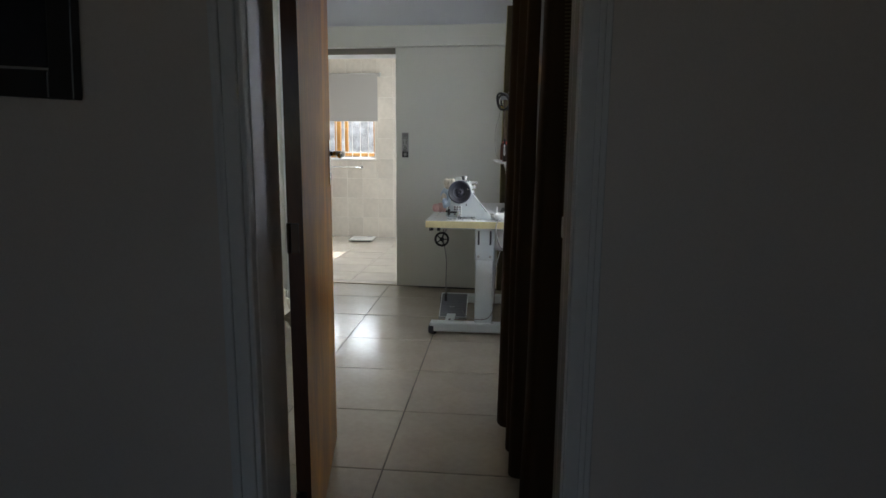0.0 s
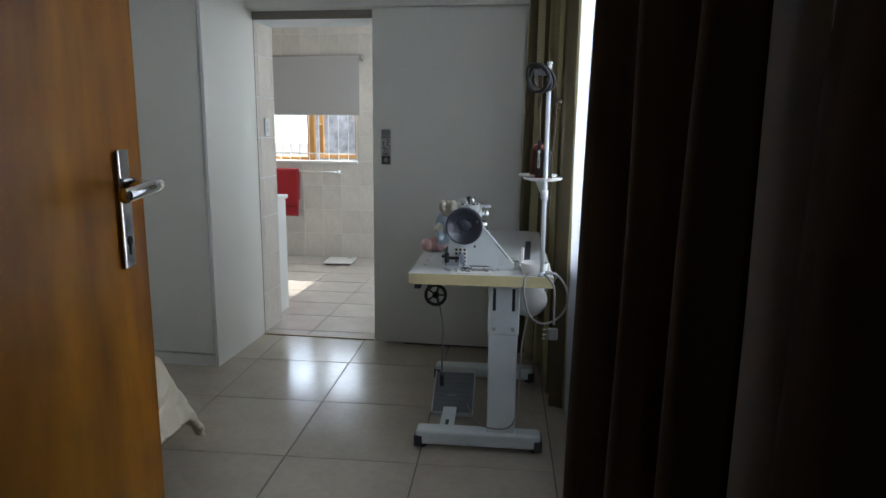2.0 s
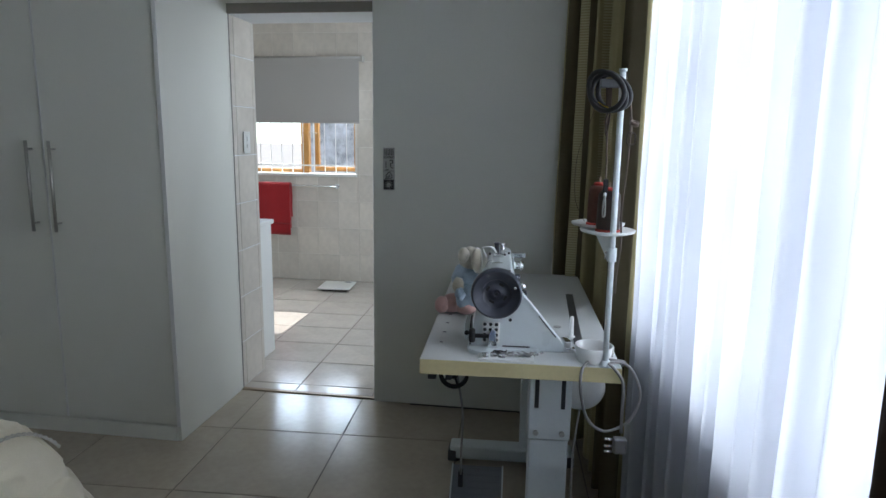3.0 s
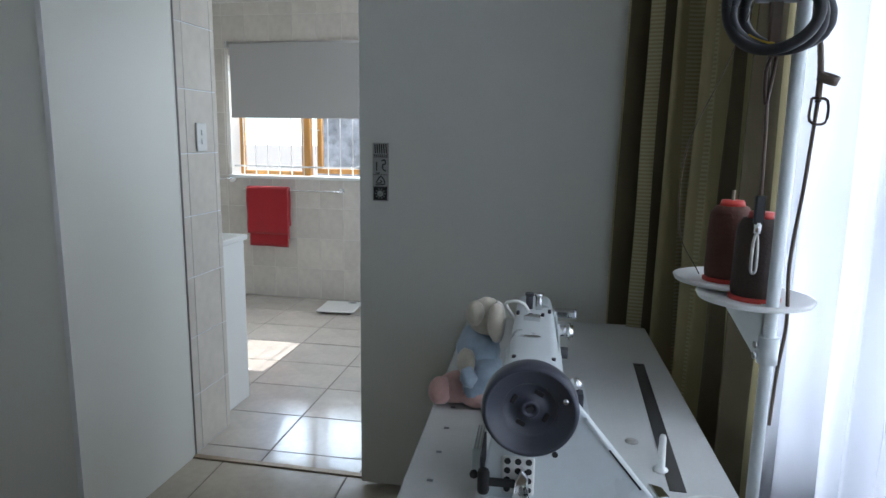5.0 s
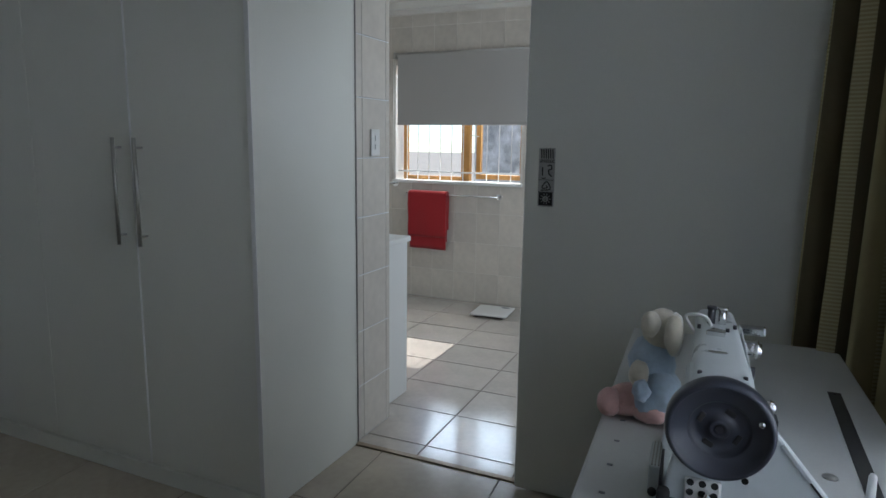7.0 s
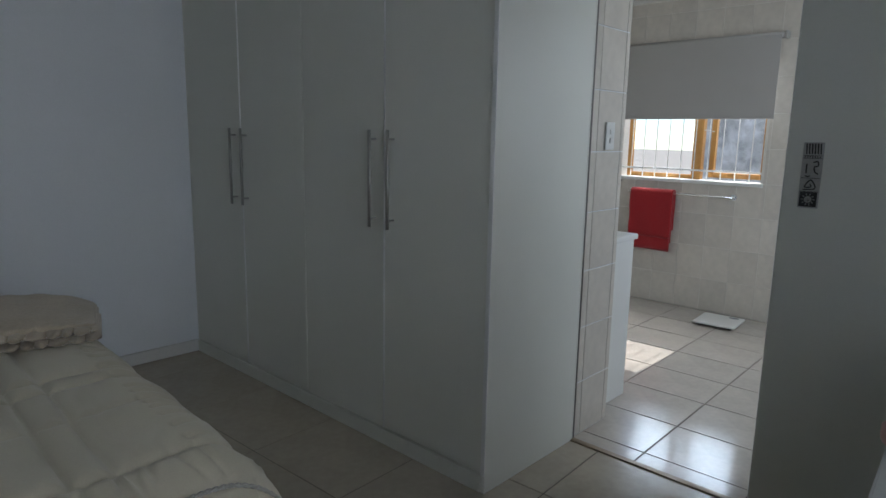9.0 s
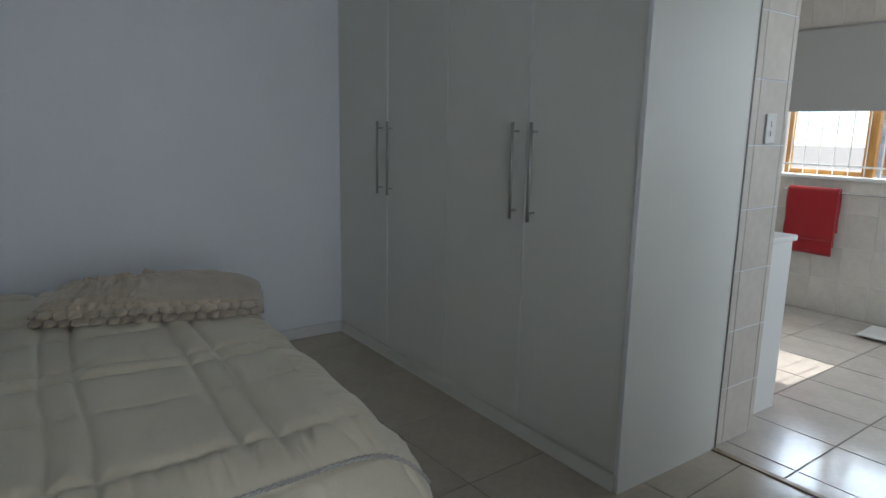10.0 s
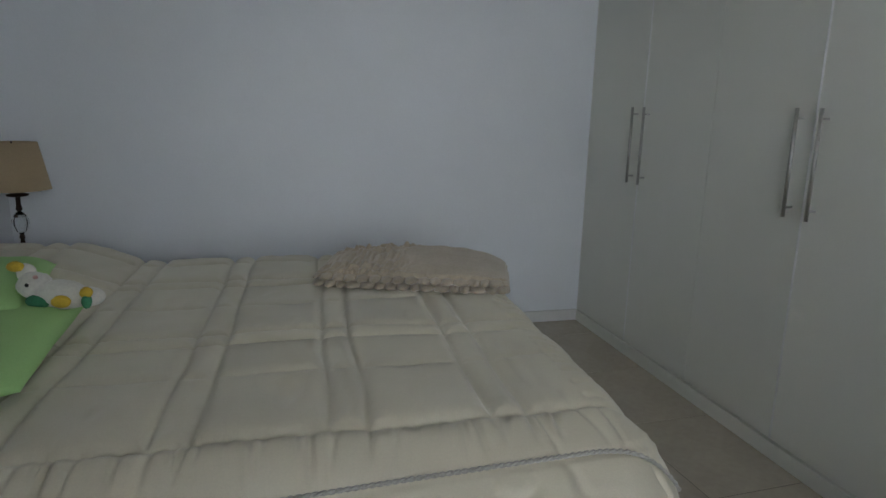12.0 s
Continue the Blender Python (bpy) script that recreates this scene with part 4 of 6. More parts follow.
def throw_blanket():
    t = thing("blanket", "folded beige plush blanket with ruched edge on the quilt", "blanket", at=(-2.46, 3.262, 0.622), turn=71.0)
    # along x: length, y: depth away from the ruched edge
    n, k = 220, 34
    L, D = 0.372, 0.34
    for layer in range(3):
        b = bmesh.new()
        rows = []
        for i in range(n + 1):
            u = -1 + 2 * i / n
            end = max(0.0, 1 - abs(u) ** (9 if layer < 2 else 4)) ** 0.5
            ring = []
            for j in range(k * 2):
                a = 2 * math.pi * j / (k * 2)
                ca, sa = math.cos(a), math.sin(a)
                yy = math.copysign(abs(ca) ** 0.55, ca)
                zz = math.copysign(abs(sa) ** 0.75, sa)
                x = u * (L - 0.006 * layer)
                y = D / 2 + yy * D / 2 * (0.86 + 0.14 * end)
                if layer == 2:
                    y = 0.022 + y * 0.93
                back = max(0.0, min(1.0, y / D))
                front = max(0.0, 1 - y / 0.075)
                scallop = abs(math.sin(u * 25 + layer * 1.25 + 1.5 * noise.noise(Vector((u * 4, 1.0, layer)))))
                if layer < 2:
                    z0, z1 = layer * 0.026, layer * 0.026 + 0.030
                    z = (z0 + z1) / 2 + zz * (z1 - z0) / 2 * (0.3 + 0.7 * end)
                    y += front * (0.030 - 0.046 * scallop ** 0.5) - 0.012
                    z -= front * 0.010 * (1 - scallop) * (1 if sa > 0 else -0.4)
                else:
                    arch = (1 - 0.35 * max(0.0, u) ** 2.2) * (0.72 + 0.28 * min(1.0, (u + 1) / 0.9))
                    top = 0.050 + 0.062 * arch * end * back ** 0.6
                    rough = max(0.0, min(1.0, (0.05 - u) / 0.35))
                    ruck = noise.noise(Vector((u * 9 + y * 12, y * 22 - u * 5, 3)))
                    fold = noise.noise(Vector((u * 13 - y * 20, y * 9 + u * 9, 8)))
                    z = top if sa > 0 else 0.050
                    if sa > 0:
                        z = 0.050 + (top - 0.050) * min(1.0, abs(sa) * 2.2)
                        z += rough * end * min(1.0, sa * 2) * (0.030 * abs(ruck) + 0.026 * abs(fold) - 0.011)
                        z += 0.004 * noise.noise(Vector((u * 6, y * 14, 1)))
                    y += front * (0.012 - 0.018 * scallop ** 0.6)
                ring.append(b.verts.new((x + 0.004 * noise.noise(Vector((u * 7, y * 16, layer * 5 + zz))), y, z)))
            rows.append(ring)
        for r0, r1 in zip(rows, rows[1:]):
            m = len(r0)
            for j in range(m):
                f = b.faces.new([r0[j], r0[(j + 1) % m], r1[(j + 1) % m], r1[j]])
                f.smooth = True
        b.faces.new(list(reversed(rows[0])))
        b.faces.new(rows[-1])
        bmesh.ops.recalc_face_normals(b, faces=list(b.faces))
        part("fold", b, M["plush"], t)


throw_blanket()


def cushion(name, at, turn, tilt, size, material, label):
    t = thing(name, label, "pillow", "green pillows", at=at, turn=turn)
    b = bmesh.new()
    n = 40
    top, bottom = [], []
    for i in range(n + 1):
        for j in range(n + 1):
            u, v = -1 + 2 * i / n, -1 + 2 * j / n
            x = u * size[0] / 2 * (1 - 0.05 * (1 - abs(v)) * abs(u) ** 6)
            y = v * size[1] / 2 * (1 - 0.05 * (1 - abs(u)) * abs(v) ** 6)
            h = size[2] / 2 * max(0.0, (1 - u ** 4) * (1 - v ** 4)) ** 0.55
            w = 0.006 * noise.noise(Vector((u * 3, v * 3, size[0] * 9)))
            edge = i in (0, n) or j in (0, n)
            vt = b.verts.new((x, y, size[2] / 2 + h + (0 if edge else w)))
            top.append(vt)
            bottom.append(vt if edge else b.verts.new((x, y, size[2] / 2 - h * 0.85)))
    for grid, flip in ((top, False), (bottom, True)):
        for i in range(n):
            for j in range(n):
                q = [grid[i * (n + 1) + j], grid[(i + 1) * (n + 1) + j], grid[(i + 1) * (n + 1) + j + 1], grid[i * (n + 1) + j + 1]]
                f = b.faces.new(list(reversed(q)) if flip else q)
                f.smooth = True
    moved(b, pose(0, 0, 0, tilt, 0, 0))
    part("cover", b, material, t)
    return t


cushion("pillow", (-2.02, 2.00, 0.612), 3, 0, (0.68, 0.46, 0.11), M["green"], "lime green cotton pillow lying flat on the quilt")
cushion("pillow", (-2.42, 1.86, 0.640), 8, 0, (0.62, 0.40, 0.13), M["green"], "lime green pillow resting against the raised quilt end")


def plush_dog():
    t = thing("plush_toy", "white plush toy animal with green and yellow patches on the pillow", "toy", at=(-2.21, 2.19, 0.705), turn=66)
    b = ellipsoid((0.0, 0, 0.035), (0.085, 0.05, 0.042), None, (0, 0, 0), 20, 0.15, 1)
    ellipsoid((-0.085, 0.0, 0.055), (0.05, 0.043, 0.040), b, (0, 0, 0), 18, 0.15, 2)
    ellipsoid((0.075, 0.02, 0.028), (0.04, 0.03, 0.028), b, (0, 0, 20), 14, 0.1, 3)
    ellipsoid((-0.13, 0.02, 0.085), (0.03, 0.022, 0.03), b, (0, 30, 0), 14, 0.1, 4)
    part("body", b, M["toy_white"], t)
    for c, r, m in (((-0.145, 0.0, 0.108), (0.026, 0.018, 0.015), "toy_yellow"), ((-0.045, -0.040, 0.022), (0.040, 0.018, 0.018), "toy_green"), ((0.03, -0.042, 0.028), (0.030, 0.018, 0.018), "toy_yellow"), ((0.088, -0.012, 0.050), (0.018, 0.016, 0.016), "toy_yellow"), ((0.09, -0.016, 0.026), (0.014, 0.014, 0.022), "toy_green")):
        part("patch", ellipsoid(c, r, None, None, 14, 0.1, 5), M[m], t)
    part("eye", ellipsoid((-0.075, -0.042, 0.068), (0.006, 0.004, 0.006), seg=10), M["ink"], t)
    part("nose", ellipsoid((-0.055, -0.030, 0.090), (0.008, 0.006, 0.006), seg=10), M["toy_pink"], t)


plush_dog()


def bedside():
    t = thing("bedside_table", "small dark wooden bedside table hidden behind the bed", "table")
    part("top", box(-3.74, -3.30, 1.54, 1.79, 0.51, 0.535, 0.004), M["door_edge"], t)
    part("body", box(-3.72, -3.32, 1.55, 1.77, 0.08, 0.51, 0.003), M["door_edge"], t)
    for x in (-3.69, -3.35):
        for y in (1.58, 1.74):
            part("leg", rod((x, y, 0), (x, y, 0.08), 0.018), M["door_edge"], t)
    t = thing("table_lamp", "unlit table lamp with tan cloth shade and crystal stem", "lamp", at=(-3.47, 1.662, 0.535))
    part("base", lathe([(0.0, 0), (0.065, 0), (0.065, 0.012), (0.03, 0.022), (0.012, 0.03), (0, 0.03)], 28), M["bronze"], t, "dark bronze base")
    part("lower_stem", lathe([(0.010, 0.03), (0.013, 0.09), (0.008, 0.125), (0.012, 0.135), (0.008, 0.15)], 18), M["bronze"], t)
    part("upper_stem", lathe([(0.008, 0.255), (0.014, 0.265), (0.010, 0.285), (0.010, 0.32)], 18), M["bronze"], t)
    part("crystal_ball", lathe([(0.008, 0.15), (0.022, 0.165), (0.034, 0.195), (0.034, 0.215), (0.022, 0.24), (0.008, 0.255)], 10, None, None, False), M["crystal"], t, "faceted clear crystal")
    part("gallery", lathe([(0.0, 0.318), (0.042, 0.325), (0.046, 0.333), (0.02, 0.34), (0.012, 0.35), (0, 0.35)], 24), M["bronze"], t)
    s = lathe([(0.138, 0.355), (0.100, 0.565), (0.097, 0.565), (0.135, 0.355), (0.138, 0.355)], 48)
    part("shade", s, M["lampshade"], t, "tapered tan cloth shade")
    b = rod((0, 0, 0.35), (0, 0, 0.57), 0.004)
    for a in range(3):
        rod((0, 0, 0.555), (0.099 * math.cos(a * 2.094), 0.099 * math.sin(a * 2.094), 0.555), 0.002, 6, b)
    part("harp", b, M["bronze"], t)


bedside()

# ---- bathroom ----


def roller_blind():
    t = thing("roller_blind", "grey cloth roller blind half lowered over the bathroom window", "blind")
    y = BATH_END - 0.045
    part("tube", rod((-2.72, y, 2.02), (-1.565, y, 2.02), 0.022, 20), M["blind"], t)
    for x in (-2.735, -1.555):
        part("bracket", box(x - 0.008, x + 0.008, BATH_END - 0.07, BATH_END, 1.995, 2.046, 0.003), M["pewter"], t)
    part("cloth", box(-2.70, -1.580, y - 0.024, y - 0.0225, 1.475, 2.022), M["blind"], t)
    part("bottom_bar", box(-2.701, -1.579, y - 0.029, y - 0.018, 1.458, 1.478, 0.003), M["blind"], t)
    part("chain", tube([(-2.745, y - 0.01, 2.02), (-2.748, y - 0.012, 1.6), (-2.752, y - 0.014, 1.15), (-2.740, y - 0.012, 1.09), (-2.730, y - 0.01, 1.15), (-2.728, y - 0.008, 2.0)], 0.0022, 6, 5), M["plastic"], t)


roller_blind()


def towel_rail():
    t = thing("towel_rail", "slim chrome towel rail on the tiled wall under the window", "towel rail")
    y = BATH_END - 0.06
    part("rail", rod((-2.62, y, 0.892), (-1.80, y, 0.892), 0.008, 12), M["chrome"], t)
    for x in (-2.61, -1.81):
        part("post", rod((x, y, 0.892), (x, BATH_END - 0.002, 0.892), 0.009, 12), M["chrome"], t)
        part("flange", rod((x, BATH_END - 0.016, 0.892), (x, BATH_END - 0.002, 0.892), 0.022, 20), M["chrome"], t)
    t = thing("grab_rail", "short chrome grab rail beside the bathroom window", "rail")
    part("bar", tube([(-2.75, BATH_END - 0.012, 0.975), (-2.75, BATH_END - 0.05, 0.975), (-2.79, BATH_END - 0.065, 0.972), (-3.05, BATH_END - 0.065, 0.965)], 0.012, 12, 6), M["chrome"], t)
    part("flange", rod((-2.75, BATH_END - 0.018, 0.975), (-2.75, BATH_END - 0.002, 0.975), 0.034, 24), M["chrome"], t)
    part("end_post", rod((-3.05, BATH_END - 0.065, 0.965), (-3.05, BATH_END - 0.002, 0.965), 0.012, 12), M["chrome"], t)


towel_rail()


def towel():
    t = thing("towel", "folded red bath towel hanging over the chrome rail", "towel")
    yr = BATH_END - 0.06
    for nm, x0, x1, zf, zb, thick in (("inner_fold", -2.575, -2.245, 0.435, 0.50, 0.014), ("outer_fold", -2.590, -2.238, 0.535, 0.60, 0.026)):
        b = bmesh.new()
        n, rows = 24, []
        prof = []
        for i in range(15):
            prof.append((-thick, zf + (0.892 - zf) * i / 14))
        for i in range(1, 8):
            a = math.pi * i / 8
            prof.append((-thick * math.cos(a), 0.892 + (thick) * math.sin(a)))
        for i in range(15):
            prof.append((thick, 0.892 - (0.892 - zb) * i / 14))
        for u in range(n + 1):
            s = u / n
            x = x0 + (x1 - x0) * s
            row = []
            for q, (dy, z) in enumerate(prof):
                w = 0.006 * noise.noise(Vector((x * 12, z * 5, thick * 90)))
                sag = 0.008 * noise.noise(Vector((x * 6, 2, thick * 40))) * (1 if z < 0.7 else 0)
                row.append(b.verts.new((x + 0.006 * noise.noise(Vector((z * 8, s * 2, 1))), yr + dy + w * (-1 if dy < 0 else 1) * min(1, (0.892 - z) * 6 + 0.1), z + sag)))
            rows.append(row)
        for r0, r1 in zip(rows, rows[1:]):
            for q in range(len(prof) - 1):
                f = b.faces.new([r0[q], r1[q], r1[q + 1], r0[q + 1]])
                f.smooth = True
        ob = part(nm, b, M["red"], t)
        m = ob.modifiers.new("thickness", "SOLIDIFY")
        m.thickness, m.offset = 0.010, 0.0


towel()


def scale():
    t = thing("bathroom_scale", "flat white bathroom scale on the tiled floor", "scale", at=(-1.735, 7.53, 0.0), turn=4)
    b = box(-0.145, 0.145, -0.150, 0.150, 0.016, 0.032, 0.010, seg=3)
    part("platform", b, M["plastic"], t)
    part("underside", box(-0.12, 0.12, -0.125, 0.125, 0.008, 0.017, 0.002), M["dark"], t)
    for x in (-0.1, 0.1):
        for y in (-0.105, 0.105):
            part("foot", rod((x, y, 0), (x, y, 0.01), 0.014), M["black"], t)
    part("display", prism([(0.075 + 0.035 * math.cos(a * math.pi / 12), 0.105 + 0.017 * math.sin(a * math.pi / 12)) for a in range(24)], 0.0318, 0.0328), M["grey"], t, "grey oval display")


scale()


def vanity():
    t = thing("vanity_cabinet", "low white cabinet with overhanging top beside the bathroom opening", "cabinet")
    part("carcass", box(-2.35, -1.615, BATH_Y + 0.012, 5.855, 0.0, 0.815, 0.002), M["plastic"], t)
    part("top", box(-2.36, -1.600, BATH_Y + 0.010, 5.870, 0.815, 0.843, 0.006), M["plastic"], t)
    for x0, x1 in ((-2.34, -1.986), (-1.982, -1.625)):
        d = part("door", box(x0, x1, 5.855, 5.873, 0.06, 0.80, 0.002), M["plastic"], t)
        part("knob", rod(((x0 + x1) / 2, 5.873, 0.62), ((x0 + x1) / 2, 5.893, 0.62), 0.011, 14), M["chrome"], d)


vanity()


def light_switch(at, m_turn, label):
    t = thing("light_switch", label, "switch", at=at, turn=m_turn)
    part("plate", box(-0.036, 0.036, -0.008, 0.0, -0.058, 0.058, 0.004), M["plastic"], t)
    for z in (0.018, -0.018):
        part("rocker", box(-0.007, 0.007, -0.012, -0.007, z - 0.011, z + 0.011, 0.002), M["plastic"], t)


light_switch((OPL + 0.003, 5.392, 1.315), 90, "white two-lever light switch on the tiled reveal")

light_switch((WALL_X, 1.815, 1.375), -90, "small white light switch beside the curtain")

# ---- hall ----


def hall_picture():
    t = thing("picture_frame", "dark picture in a wide black wooden frame on the hall wall", "picture", at=(-1.02, HALL_Y, 1.665))
    R = pose(0, 0, 0, 0, 3.0, 0)
    for x0, x1, z0, z1 in ((-0.33, -0.265, -0.30, 0.30), (0.265, 0.33, -0.30, 0.30), (-0.265, 0.265, -0.30, -0.235), (-0.265, 0.265, 0.235, 0.30)):
        part("frame_side", moved(box(x0, x1, -0.032, -0.002, z0, z1, 0.004), R), M["frame_black"], t)
    b = box(-0.265, 0.265, -0.020, -0.014, -0.235, -0.229)
    box(0.259, 0.265, -0.020, -0.014, -0.229, 0.235, 0, b)
    part("slip", moved(b, R), M["pewter"], t, "thin silver slip")
    part("print", moved(box(-0.26, 0.26, -0.012, -0.006, -0.23, 0.23), R), M["picture"], t)


hall_picture()

# ---- sewing corner ----
TZ = 0.757
SEW_AT, SEW_TURN = (-0.027, 3.815, 0.0), 2.5


def sew(name, label, category, group="", z=0.0):
    return thing(name, label, category, group, at=(SEW_AT[0], SEW_AT[1], z), turn=SEW_TURN)


def sewing_table():
    t = sew("sewing_table", "white industrial sewing table with yellowed edge on a grey-white steel stand", "table")
    top = part("tabletop", box(-0.272, 0.272, 0.003, 1.172, TZ - 0.043, TZ, 0.002), M["table_top"], t)
    part("edge_band", box(-0.275, 0.275, 0.0, 0.003, TZ - 0.043, TZ - 0.001, 0.001), M["table_edge"], top, "yellowed front edge band")
    part("edge_band", box(-0.275, -0.272, 0.003, 1.172, TZ - 0.043, TZ - 0.001), M["table_top"], top)
    part("edge_band", box(0.272, 0.275, 0.003, 1.172, TZ - 0.043, TZ - 0.001), M["table_top"], top)
    for y0 in (0.105, 0.86):
        foot = box(-0.255, 0.255, y0 - 0.045, y0 + 0.030, 0.022, 0.085, 0.012, seg=3)
        part("foot", foot, M["white"], t)
        for x in (-0.245, 0.245):
            part("foot_cap", box(x - 0.018, x + 0.018, y0 - 0.047, y0 + 0.032, 0.012, 0.062, 0.006), M["dark"], t, "dark plastic foot cap")
            part("levelling_foot", lathe([(0.0, 0), (0.022, 0), (0.022, 0.008), (0.008, 0.012), (0.008, 0.03), (0, 0.03)], 14, pose(x * 0.96, y0, 0)), M["black"], t)
        c0, c1 = 0.035, 0.150
        col = part("column", box(c0, c1, y0 - 0.030, y0 + 0.028, 0.08, 0.555, 0.006), M["white"], t)
        up = part("upper_column", box(c0 - 0.004, c1 + 0.004, y0 - 0.033, y0 + 0.031, 0.50, TZ - 0.045, 0.006), M["white"], t)
        for x in (c0 + 0.020, c1 - 0.020):
            part("slot", box(x - 0.006, x + 0.006, y0 - 0.0345, y0 - 0.0325, 0.60, 0.69, 0.0008), M["dark"], up)
            part("bolt", rod((x, y0 - 0.033, 0.525), (x, y0 - 0.040, 0.525), 0.0085, 6), M["pewter"], up)
        part("bearer", box(-0.19, 0.22, y0 - 0.022, y0 + 0.022, TZ - 0.062, TZ - 0.043, 0.003), M["white"], t)
    part("stretcher", box(0.070, 0.115, 0.13, 0.84, 0.10, 0.135, 0.003), M["white"], t)
    part("pedal_strut", box(-0.165, -0.105, 0.06, 0.42, 0.060, 0.072, 0.002), M["white"], t)
    part("strut_slot", box(-0.142, -0.128, 0.09, 0.20, 0.0715, 0.0735), M["dark"], t)
    # treadle
    m = Matrix.Translation((-0.12, 0.41, 0.105)) @ pose(0, 0, 0, 30, 0, 0)
    p = part("pedal", moved(box(-0.095, 0.085, -0.115, 0.115, 0.0, 0.010, 0.003), m), M["grey"], t, "grey ribbed foot pedal")
    part("pedal_rim", moved(box(-0.099, -0.094, -0.117, 0.117, -0.012, 0.016, 0.002), m), M["white"], p)
    part("pedal_rim", moved(box(0.084, 0.089, -0.117, 0.117, -0.012, 0.016, 0.002), m), M["white"], p)
    part("pedal_rim", moved(box(-0.094, 0.084, -0.120, -0.115, -0.010, 0.014, 0.002), m), M["white"], p)
    for i in range(9):
        part("rib", moved(box(-0.088, 0.078, -0.100 + i * 0.025, -0.095 + i * 0.025, 0.009, 0.0115), m), M["grey"], p)
    part("pivot", rod((-0.20, 0.40, 0.098), (-0.03, 0.40, 0.098), 0.010), M["pewter"], t)
    part("pivot_bracket", box(-0.155, -0.115, 0.385, 0.415, 0.070, 0.105, 0.002), M["white"], t)
    part("treadle_rod", tube([(-0.190, 0.37, TZ - 0.05), (-0.197, 0.35, 0.60), (-0.175, 0.35, 0.45), (-0.178, 0.37, 0.30), (-0.182, 0.42, 0.14)], 0.004, 8, 6), M["cable"], t)
    part("rod_clamp", box(-0.190, -0.172, 0.40, 0.425, 0.14, 0.20, 0.003), M["dark"], t)
    # hand disc under the top
    b = lathe([(0.040, -0.008), (0.050, -0.006), (0.050, 0.006), (0.040, 0.008), (0.036, 0.0), (0.040, -0.008)], 36, pose(-0.205, 0.33, 0.590, 90))
    lathe([(0.0, -0.01), (0.014, -0.01), (0.014, 0.010), (0.0, 0.010)], 20, pose(-0.205, 0.33, 0.590, 90), b)
    for a in range(5):
        c, s = math.cos(a * 1.2566), math.sin(a * 1.2566)
        rod((-0.205 + 0.012 * c, 0.33, 0.59 + 0.012 * s), (-0.205 + 0.040 * c, 0.33, 0.59 + 0.040 * s), 0.004, 6, b)
    part("winder_disc", b, M["black"], t, "black spoked disc")
    part("disc_arm", rod((-0.205, 0.345, 0.590), (-0.150, 0.345, TZ - 0.044), 0.006), M["pewter"], t)
    for x, w in ((-0.255, 0.024), (-0.205, 0.018)):
        part("control_box", box(x, x + w, 0.02, 0.07, TZ - 0.066, TZ - 0.043, 0.003), M["dark"], t)
    # motor
    b = lathe([(0.0, -0.07), (0.045, -0.07), (0.066, -0.055), (0.074, -0.02), (0.074, 0.03), (0.06, 0.06), (0, 0.065)], 32, pose(0.195, 0.24, 0.615, 90))
    mo = part("motor", b, M["plastic"], t, "white round motor housing")
    part("motor_bracket", box(0.16, 0.23, 0.20, 0.28, 0.675, TZ - 0.043, 0.003), M["white"], mo)


sewing_table()


